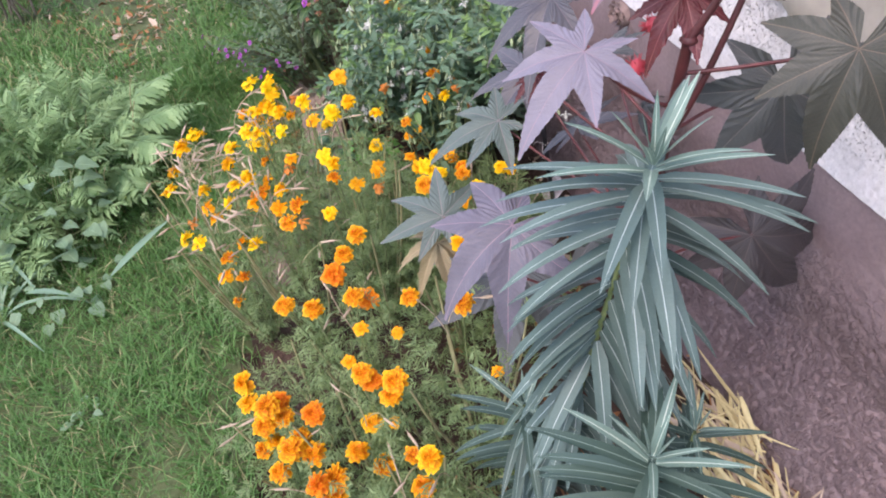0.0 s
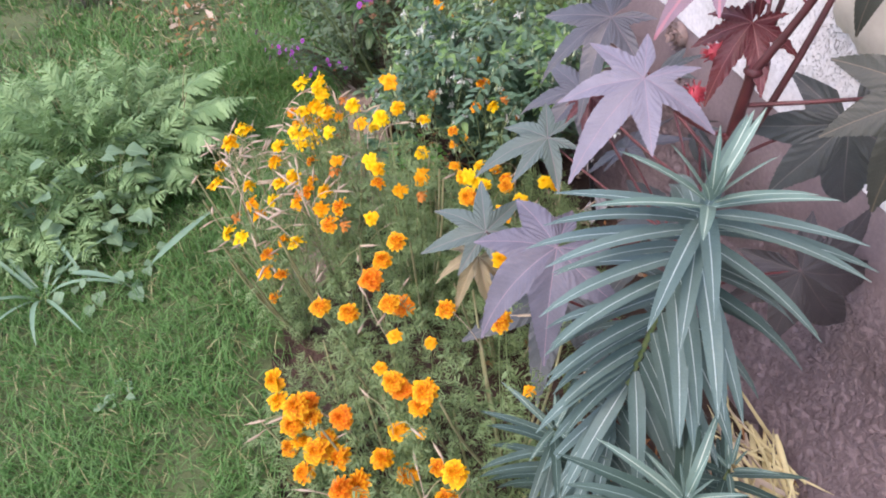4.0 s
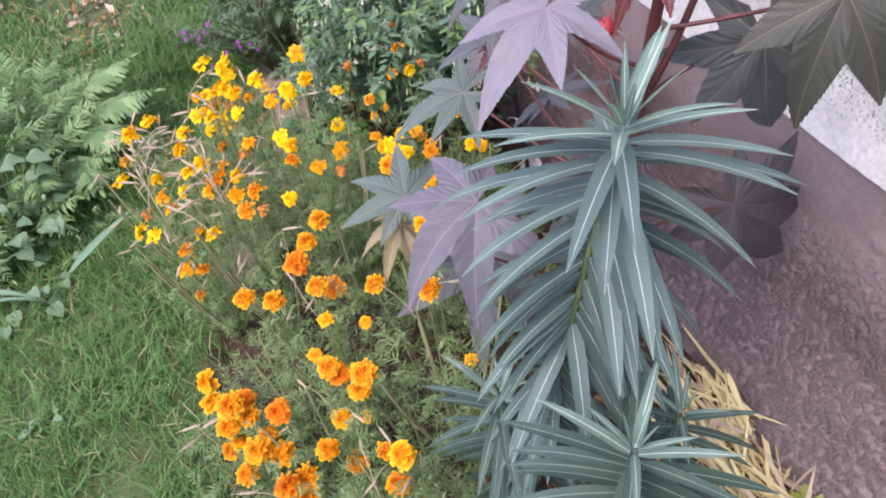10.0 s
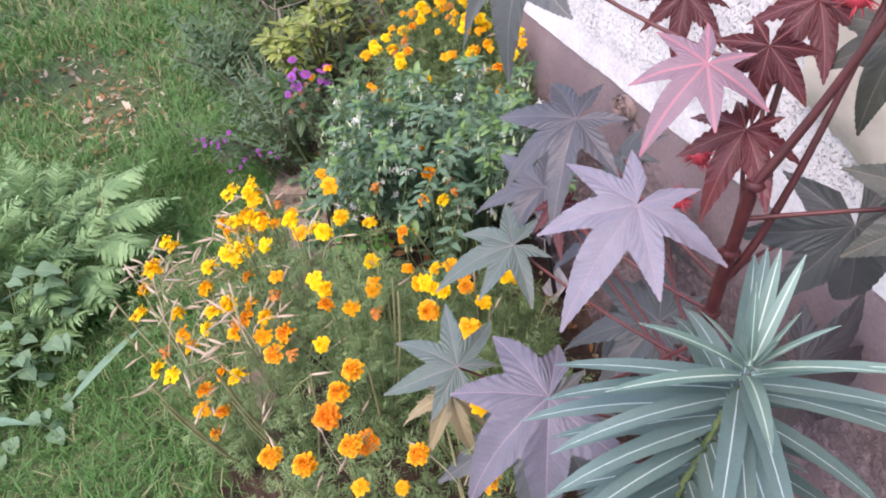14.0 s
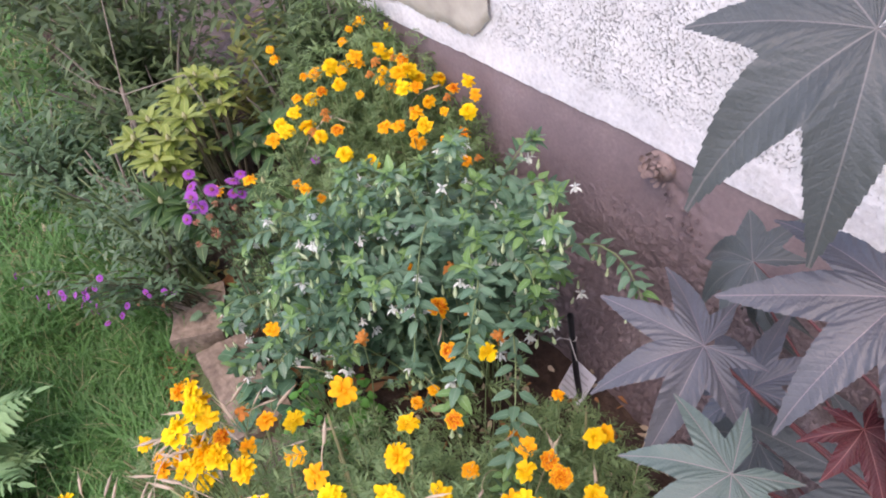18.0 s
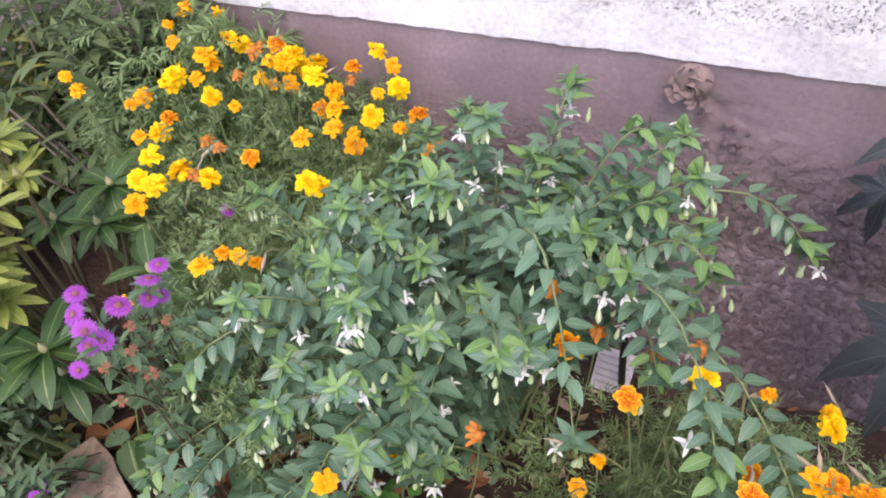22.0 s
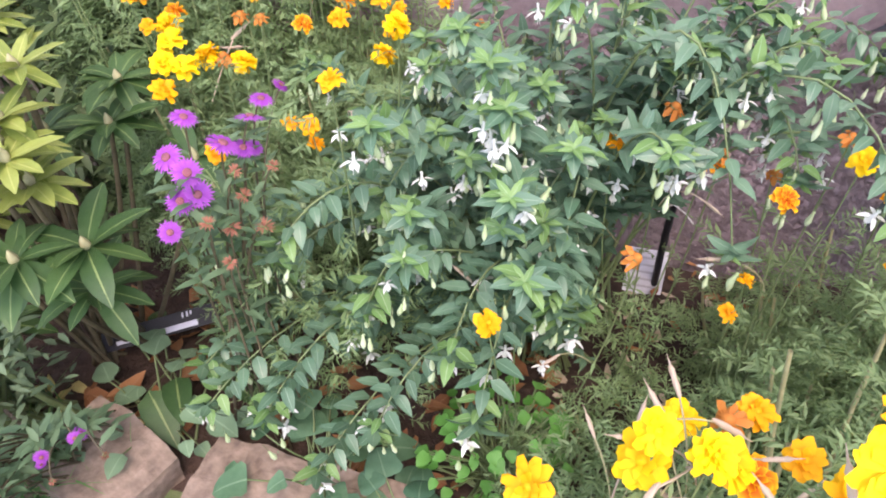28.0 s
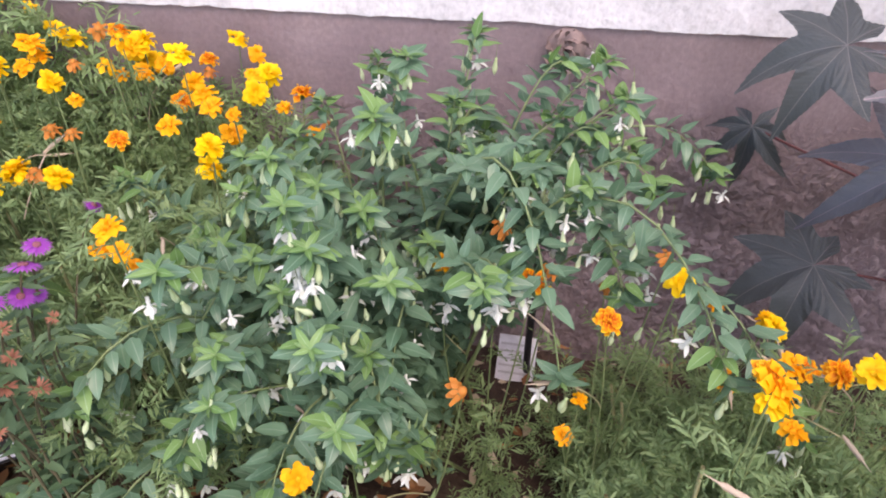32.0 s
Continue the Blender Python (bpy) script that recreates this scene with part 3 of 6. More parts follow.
def build_rosette():
    """Crumpled brown plug of dried filler, painted over with the plinth."""
    ros = thing("wall_plug", "crumpled brown rosette of filler painted over on the plinth", "wall plug", (0.252, -0.002, 0.425))
    ROSE = plain("brown_filler", (0.13, 0.09, 0.085), (0.3, 0.22, 0.2), 60, 0.8, 0.6)
    core = Geo().add(lathe([(0.03, -0.004), (0.027, 0.006), (0.016, 0.012), (0.004, 0.013)], 14), back)
    put("core", core.mesh("core", ROSE), ros)
    r = np.random.default_rng(3)
    for ring, (n, rad, tilt) in enumerate(((9, 0.028, 0.5), (7, 0.019, 0.9), (5, 0.009, 1.2))):
        for k in range(n):
            a = 2 * math.pi * (k + 0.5 * ring) / n + r.normal(0, 0.15)
            c = np.array((math.cos(a) * rad, -0.008 - 0.003 * ring, math.sin(a) * rad))
            t = strip(0.014, 0.017, ovate, 4, -0.8, 0.5, 0.4)
            put("lump", Geo().add(t, frame_at(c, (math.cos(a + 0.8), -tilt, math.sin(a + 0.8)), (-math.cos(a) * 0.4, -1, -math.sin(a) * 0.4))).mesh("lump", ROSE), ros)

    for k in range(22):
        u = r.uniform(0, 1)
        c = (0.012 + 0.085 * u + r.normal(0, 0.012), -0.004, -0.035 - 0.09 * u * r.uniform(0.4, 1.2))
        g = Geo().add(lathe([(0.001, -0.5), (0.45, -0.25), (0.5, 0.1), (0.25, 0.4), (0.01, 0.5)], 6), frame_at(c, (r.normal(), 0.3, r.normal()), (0, -1, 0.3), r.uniform(0.004, 0.011)))
        put("crumb", g.mesh("crumb", PLINTH, False), ros)


build_rosette()


# ---- stones ----
def stone_block(name, c, size, turn, seed, label):
    """A weathered flagstone: a rounded block with broken edges."""
    bm = bmesh.new()
    bmesh.ops.create_cube(bm, size=1)
    bmesh.ops.subdivide_edges(bm, edges=bm.edges[:], cuts=22, use_grid_fill=True)
    for v in bm.verts:
        p = v.co.copy()
        q = Vector((max(-0.45, min(0.45, p.x)), max(-0.44, min(0.44, p.y)), max(-0.4, min(0.4, p.z))))
        p = q + (p - q).normalized() * (p - q).length * 0.6 if (p - q).length > 0 else p
        w = Vector((p.x * size[0], p.y * size[1], p.z * size[2]))
        s = Vector((seed * 7.3, seed * 3.1, 0))
        w += 0.014 * noise.noise_vector(w * 7 + s)
        # bedding planes and split chips along the faces
        w += p.normalized() * (0.005 * noise.noise(w * 22 + s) + 0.006 * (noise.voronoi(w * 16 + s)[0][1] - noise.voronoi(w * 16 + s)[0][0]) + 0.0015 * noise.noise(w * 80 + s))
        v.co = w
    me = bpy.data.meshes.new(name)
    bm.to_mesh(me)
    bm.free()
    me.materials.append(STONE)
    ob = put(name, me)
    ob.matrix_basis = pose(*c, 0, 0, turn)
    return tagged(ob, label=label, category="stone", group="stones edging the flower bed")


stone_block("edging_stone", (-0.485, -0.73, -0.052), (0.175, 0.13, 0.13), -24, 1, "weathered brown sandstone slab edging the flower bed")
stone_block("edging_stone", (-0.22, -0.735, -0.056), (0.285, 0.13, 0.13), -6, 2, "long reddish sandstone slab edging the flower bed")
stone_block("edging_stone", (0.045, -0.795, -0.065), (0.22, 0.14, 0.12), -24, 3, "pale pinkish sandstone slab under drooping leaves")
stone_block("edging_stone", (0.24, -0.94, -0.06), (0.24, 0.13, 0.12), -38, 4, "low sandstone slab hidden under the marigolds")
stone_block("edging_stone", (-0.66, -0.74, -0.075), (0.2, 0.14, 0.1), 14, 5, "small sandstone slab under the trailing aster")

stone_block("flat_stone", (1.09, -0.8, -0.035), (0.2, 0.11, 0.05), 5, 6, "flat pale pinkish stone lying among the marigolds")


# ---- grass ----
def blades(x, y, z, height, width, lean, r):
    """Many grass blades at once: four rows of two points each."""
    n = len(x)
    ang = r.uniform(0, 2 * math.pi, n)
    face = ang + math.pi / 2 + r.normal(0, 0.5, n)
    rows = []
    for t, w in ((0, 1.0), (0.4, 0.9), (0.75, 0.6), (1.0, 0.08)):
        out = lean * height * t ** 1.8
        cx, cy, cz = x + np.cos(ang) * out, y + np.sin(ang) * out, z + height * (t - 0.35 * lean * t * t)
        for s in (-1, 1):
            rows.append(np.stack([cx + s * w * width / 2 * np.cos(face), cy + s * w * width / 2 * np.sin(face), cz], -1))
    v = np.stack(rows, 1).reshape(-1, 3)
    b = (np.arange(n) * 8)[:, None]
    f = np.concatenate([b + np.array([[k, k + 1, k + 3, k + 2]]) for k in (0, 2, 4)], 0)
    uv = np.tile(np.array([(s, t) for t in (0, 0.4, 0.75, 1) for s in (0, 1)], float), (n, 1))
    return v, f, uv


def lawn(name, n, x0, x1, y0, y1, height, width, seed, dry=0.08, label=""):
    r = np.random.default_rng(seed)
    x, y = r.uniform(x0, x1, n) + r.normal(0, 0.1, n), r.uniform(y0, y1, n) + r.normal(0, 0.1, n)
    ok = y < edge_y(x) - 0.01 - 0.1 * np.exp(-((x + 0.2) / 0.4) ** 4) + r.normal(0, 0.025, n)
    # clumps and thin places
    clump = np.array([noise.noise((a * 5, b * 5, 3)) + 0.6 * noise.noise((a * 14, b * 14, 8)) for a, b in zip(x, y)])
    ok &= clump > r.uniform(-1.3, 0.2, n) - 0.25
    bare = np.exp(-((x + 1.3) ** 2 / 0.12 + (y + 1.27) ** 2 / 0.05)) + np.exp(-((x + 1.8) ** 2 / 0.1 + (y + 1.5) ** 2 / 0.14)) + np.exp(-((x + 1.6) ** 2 / 0.2 + (y + 2.1) ** 2 / 0.06)) + np.exp(-((x + 0.28) ** 2 / 0.035 + (y + 0.86) ** 2 / 0.003))
    ok &= r.uniform(0, 1, n) > 0.92 * bare
    x, y, clump = x[ok], y[ok], clump[ok]
    h = height * r.uniform(0.45, 1.25, len(x)) * (1 + 0.45 * clump)
    t = blades(x, y, ground_z(x, y) - 0.005, h, width * r.uniform(0.6, 1.3, len(x)), r.uniform(0.3, 1.3, len(x)), r)
    g = Geo()
    g.add(t)
    g.m[0] = np.tile((r.uniform(0, 1, len(x)) < dry).astype(np.int32), 3)
    put(name, g.mesh(name, [GRASS, GRASS_DRY]), label=label, kind="stuff")


lawn("grass", 52000, -0.9, 1.5, -2.1, -0.75, 0.055, 0.0032, 11, label="short green lawn grass with a few dry blades")
lawn("grass", 44000, -2.4, -0.6, -2.8, -0.5, 0.06, 0.0055, 12, 0.14, label="lawn grass farther off, thin on the trodden path")
lawn("grass", 19000, -5.0, -2.2, -3.8, 0.0, 0.08, 0.009, 13, 0.22, label="rough lawn grass at a distance")
lawn("grass", 9000, -1.0, -0.1, -1.15, -0.72, 0.1, 0.0035, 14, 0.06, label="tall lush grass along the stone edging")


UPPER_LEAVES = [
    ("p", 0, (0.986, -0.478, 0.840), (0.346, -0.859, -0.378), (0.320, -0.270, 0.908), 0.120, 13),
    ("k", 0, (0.926, -0.375, 0.925), (0.185, -0.872, -0.454), (0.373, -0.365, 0.853), 0.090, 17),
    ("p", 4, (1.015, -0.582, 0.646), (0.213, -0.954, -0.210), (0.288, -0.145, 0.947), 0.145, 10),
    ("g", 0, (0.707, -0.484, 0.572), (-0.259, -0.941, -0.217), (0.133, -0.257, 0.957), 0.128, 9),
    ("m", 1, (0.750, -0.410, 0.785), (-0.149, -0.909, -0.388), (0.129, -0.407, 0.904), 0.145, 12),
    ("m", 1, (0.600, -0.380, 0.570), (-0.522, -0.836, -0.166), (0.197, -0.308, 0.931), 0.148, 8),
    ("d", 4, (0.686, -0.437, 0.974), (-0.398, -0.832, -0.387), (0.257, -0.506, 0.823), 0.140, 17),
    ("r", 2, (0.772, -0.443, 0.679), (0.775, -0.567, -0.279), (0.095, -0.332, 0.939), 0.064, 11),
]
SIDE_LEAVES = [
    ("g", 1, (0.866, -0.635, 0.553), (-0.774, -0.593, 0.221), (0.335, -0.088, 0.938), 0.113, 6),
    ("o", 3, (0.877, -0.651, 0.516), (0.562, -0.788, -0.253), (0.319, -0.076, 0.945), 0.089, 5),
    ("b", 4, (0.951, -0.138, 0.383), (0.575, 0.392, -0.719), (0.818, -0.313, 0.483), 0.190, 7),
    ("d", 4, (1.010, -0.219, 0.732), (0.340, 0.077, -0.937), (0.871, -0.401, 0.283), 0.170, 12),
    ("d", 4, (0.623, -0.200, 0.208), (-0.944, -0.097, -0.314), (-0.249, -0.411, 0.877), 0.157, 5),
    ("d", 4, (0.544, -0.200, 0.532), (-0.963, 0.170, -0.211), (-0.270, -0.535, 0.801), 0.124, 9),
    ("m", 1, (0.627, -0.300, 0.445), (-0.857, 0.514, -0.048), (-0.318, -0.453, 0.833), 0.146, 8),
]
YOUNG_LEAVES = [
    ("d", 3, (0.519, -0.086, 0.360), (-0.206, -0.629, -0.750), (-0.286, -0.694, 0.661), 0.095, 5),
    ("v", 4, (1.115, -0.241, 0.841), (0.327, -0.520, -0.789), (0.640, -0.492, 0.590), 0.138, 14),
    ("d", 1, (0.860, -0.520, 0.380), (0.774, -0.516, -0.366), (0.364, -0.110, 0.925), 0.211, 4),
    ("d", 1, (0.800, -0.280, 0.400), (-0.554, -0.798, -0.237), (0.046, -0.313, 0.949), 0.196, 5),
    ("r", 2, (0.766, -0.284, 0.916), (0.600, -0.564, -0.567), (0.431, -0.370, 0.823), 0.076, 17),
    ("r", 2, (0.912, -0.244, 0.949), (0.139, -0.845, -0.517), (0.353, -0.445, 0.823), 0.085, 16),
    ("r", 2, (0.952, -0.338, 0.857), (0.351, -0.811, -0.468), (0.319, -0.366, 0.874), 0.088, 14),
    ("r", 2, (0.942, -0.322, 0.935), (0.375, -0.448, -0.812), (0.562, -0.587, 0.583), 0.070, 15),
    ("v", 4, (0.978, -0.205, 0.930), (0.284, -0.628, -0.725), (0.565, -0.501, 0.655), 0.095, 16),
]
CASTOR_LEAVES = UPPER_LEAVES + SIDE_LEAVES + YOUNG_LEAVES
# shoot ends of the fuchsia: upright ones with a leaf rosette, and drooping ones
FUCHSIA_UPRIGHT = [(-0.113, -0.584, 0.467), (-0.108, -0.382, 0.449), (0.006, -0.554, 0.477), (-0.082, -0.587, 0.371), (0.021, -0.624, 0.433), (-0.081, -0.622, 0.342), (-0.257, -0.374, 0.400), (0.039, -0.419, 0.528), (0.251, -0.423, 0.468), (0.069, -0.530, 0.423), (0.039, -0.645, 0.355), (0.150, -0.269, 0.420), (0.173, -0.516, 0.421), (0.057, -0.300, 0.535), (0.126, -0.180, 0.517), (0.231, -0.253, 0.515), (0.108, -0.287, 0.480), (-0.063, -0.222, 0.434), (0.018, -0.259, 0.512), (0.227, -0.311, 0.480), (-0.054, -0.452, 0.497), (0.269, -0.330, 0.472), (-0.015, -0.419, 0.440), (0.155, -0.542, 0.435), (-0.012, -0.545, 0.515), (0.27, -0.27, 0.53), (0.295, -0.3, 0.5), (0.31, -0.33, 0.45), (0.33, -0.37, 0.43)]
FUCHSIA_DROOPING = [(-0.315, -0.695, 0.128), (-0.232, -0.709, 0.152), (-0.103, -0.713, 0.169), (0.006, -0.714, 0.217), (0.235, -0.542, 0.325), (-0.028, -0.669, 0.255), (-0.254, -0.564, 0.239), (-0.345, -0.641, 0.128), (-0.126, -0.624, 0.263), (0.431, -0.245, 0.375), (0.375, -0.574, 0.375), (-0.32, -0.56, 0.26), (-0.17, -0.74, 0.1), (-0.27, -0.67, 0.09), (0.07, -0.6, 0.24), (0.3, -0.46, 0.36), (0.47, -0.56, 0.29), (-0.22, -0.62, 0.32)]
ASTER_HIGH = [(-0.245, -0.652, 0.505), (-0.222, -0.591, 0.469), (-0.215, -0.576, 0.479), (-0.235, -0.595, 0.436), (-0.232, -0.581, 0.427), (-0.232, -0.629, 0.465), (-0.274, -0.653, 0.462), (-0.251, -0.664, 0.457), (-0.270, -0.662, 0.421), (-0.274, -0.684, 0.403), (-0.281, -0.405, 0.388), (-0.257, -0.652, 0.423)]
ASTER_LOW = [(-0.560, -0.971, 0.197), (-0.523, -0.948, 0.207), (-0.494, -0.926, 0.208), (-0.473, -0.902, 0.223), (-0.488, -0.904, 0.161), (-0.503, -0.895, 0.114), (-0.461, -0.868, 0.241), (-0.432, -0.806, 0.174), (-0.421, -0.773, 0.160), (-0.472, -0.852, 0.134), (-0.605, -0.999, 0.165), (-0.667, -1.015, 0.202), (-0.51, -0.91, 0.19), (-0.54, -0.93, 0.14)]


# ---- leaf and flower shapes ----
FUCHSIA_LEAF = [strip(1, 0.45, ovate, 5, c, 0.22, 0.1) for c in (0.2, 0.5, 0.85)]
YOUNG_LEAF = [strip(1, 0.32, lance, 4, c, 0.3, 0.05) for c in (0.3, 0.6, 0.9)]
SMALL_LEAF = strip(1, 0.3, lance, 3, 0.4, 0.25)


def saw(s):
    return lance(s) * (1.0 if int(round(s * 6)) % 2 else 0.55)


def leaflet_blade(width):
    """One small folded leaflet, 1 long along +Y."""
    v = np.array([(0, 0, 0), (-width / 2, 0.45, 0.05), (0, 1, -0.1), (width / 2, 0.45, 0.05)])
    return v, np.array([[0, 3, 2, 1]]), np.array([(0.5, 0), (0, 0.45), (0.5, 1), (1, 0.45)])


def pinnate(pairs, length, leaflet, width, curl=0.5, teeth=False, spread=1.05, loose=0.0, seed=0):
    """A feathery leaf along +Y: a midrib with paired leaflets, bent down by curl."""
    g = Geo()
    r = np.random.default_rng(seed)
    t = np.linspace(0, 1, pairs + 2)
    a = curl * t
    y = np.r_[0, np.cumsum(np.cos(a[1:])) / (pairs + 1)] * length
    z = -np.r_[0, np.cumsum(np.sin(a[1:])) / (pairs + 1)] * length
    g.add(tube(np.stack([0 * y, y, z], -1)[::2], [0.012 * length, 0.004 * length], 3))
    for k in range(1, pairs + 1):
        size = leaflet * max(0.25, math.sin(math.pi * (0.18 + 0.8 * t[k]) ** 0.9))
        for s in (-1, 1):
            b = spread + loose * r.normal(0, 0.5)
            d = (s * math.sin(b), math.cos(b), -0.25 + loose * r.normal(0, 0.7))
            m = frame_at((0, y[k], z[k]), d, (loose * r.normal(0, 0.6), 0.2, 1), size * (1 + loose * r.normal(0, 0.35)))
            g.add(strip(1, width, saw, 6, 0.5, 0.25, 0.1) if teeth else leaflet_blade(width * 1.15), m)
    g.add(strip(1, width * 1.1, lance, 3, 0.3, 0.2), frame_at((0, y[-1], z[-1]), (0, 1, -curl * 0.6), (0, 0, 1), leaflet * 0.45))
    return g.tmpl()


MARIGOLD_LEAF = [pinnate(n, 1.0, 0.4, 0.155, c, False, s, 0.6, n) for n, c, s in ((6, 0.2, 0.8), (7, 0.6, 1.0), (8, 1.0, 0.9))]
FROND = [pinnate(12, 1.0, 0.33, 0.25, c, True, 0.95, 0.3, k) for k, c in enumerate((0.2, 0.5, 0.9, 0.4))]


def ruffled_head(seed, rings, petal):
    """Marigold head, 1 wide, facing +Z: rings of notched petals over a green cup."""
    r = np.random.default_rng(seed)
    g = Geo()
    for n, reach, tilt, lift, width in rings:
        for k in range(n):
            a = 2 * math.pi * k / n + r.normal(0, 0.2)
            e = tilt + r.normal(0, 0.24)
            d = (math.cos(a) * math.cos(e), math.sin(a) * math.cos(e), math.sin(e))
            up = (-math.cos(a) * math.sin(e), -math.sin(a) * math.sin(e), math.cos(e))
            base = np.array((math.cos(a) * 0.06, math.sin(a) * 0.06, lift))
            g.add(strip(reach * r.uniform(0.88, 1.1), width, petal, 3, r.uniform(0.1, 0.9), 0.15, 0.6), frame_at(base, d, up), 0)
    g.add(lathe([(0.16, 0.0), (0.13, 0.06), (0.07, 0.1), (0.01, 0.12)], 9), None, 0)
    g.add(lathe([(0.02, -0.3), (0.09, -0.28), (0.14, -0.12), (0.15, 0.0), (0.05, 0.04)], 8), None, 1)
    return g


def fan(s):
    return min(1.0, 0.28 + s * 1.0) * (1.0 if s < 0.7 else 1 - 0.6 * ((s - 0.7) / 0.3) ** 2)


FULL = ((12, 0.5, -0.15, 0.0, 0.3), (13, 0.46, 0.12, 0.03, 0.28), (12, 0.4, 0.42, 0.06, 0.25), (11, 0.34, 0.75, 0.08, 0.2), (8, 0.26, 1.1, 0.1, 0.16))
DENSE = ((14, 0.5, -0.12, 0.0, 0.25), (15, 0.46, 0.1, 0.03, 0.23), (15, 0.4, 0.35, 0.06, 0.21), (14, 0.33, 0.62, 0.09, 0.19), (12, 0.26, 0.9, 0.11, 0.16), (9, 0.19, 1.2, 0.12, 0.13))
OPEN = ((9, 0.5, 0.02, 0.0, 0.34), (9, 0.43, 0.36, 0.03, 0.29), (8, 0.32, 0.85, 0.06, 0.2))
DROOP = ((8, 0.45, -0.75, 0.0, 0.2), (6, 0.34, -0.3, 0.02, 0.15))
HEADS = {
    "y": [ruffled_head(s, OPEN, fan).mesh("yellow_head", [YELLOW, CALYX]) for s in (1, 2)] + [ruffled_head(3, FULL, fan).mesh("yellow_head", [YELLOW, CALYX]), ruffled_head(13, FULL, fan).mesh("yellow_head", [GOLD, CALYX])],
    "o": [ruffled_head(4, OPEN, fan).mesh("orange_head", [ORANGE, CALYX]), ruffled_head(5, DROOP, fan).mesh("orange_head", [WILTED, CALYX]), ruffled_head(6, OPEN, fan).mesh("orange_head", [DEEP, CALYX])],
    "d": [ruffled_head(s, DENSE, fan).mesh("deep_head", [mat, CALYX]) for s, mat in ((7, DEEP), (8, DEEP_GOLD), (10, DEEP), (14, DEEP), (11, DEEP_RED))],
    "s": [ruffled_head(9, OPEN, fan).mesh("small_head", [ORANGE, CALYX])],
}
HEAD_SIZE = {"y": 0.034, "Y": 0.038, "o": 0.034, "d": 0.043, "s": 0.025}
HEADS["Y"] = HEADS["y"][2:] + HEADS["y"][:2] + HEADS["y"][2:3] + HEADS["y"][:3] + [ruffled_head(12, DROOP, fan).mesh("yellow_head", [GOLD, CALYX])] + HEADS["o"][:1]
HEAD_LABEL = {"y": "bright yellow ruffled flower head", "Y": "full yellow flower head", "o": "orange flower head", "d": "double orange flower head with golden rims", "s": "small orange flower head"}
POD = Geo().add(lathe([(0.01, -0.6), (0.06, -0.5), (0.09, -0.15), (0.075, 0.1), (0.09, 0.25), (0.03, 0.42), (0.008, 0.75)], 7)).mesh("seed_pod", PALE_DRY)


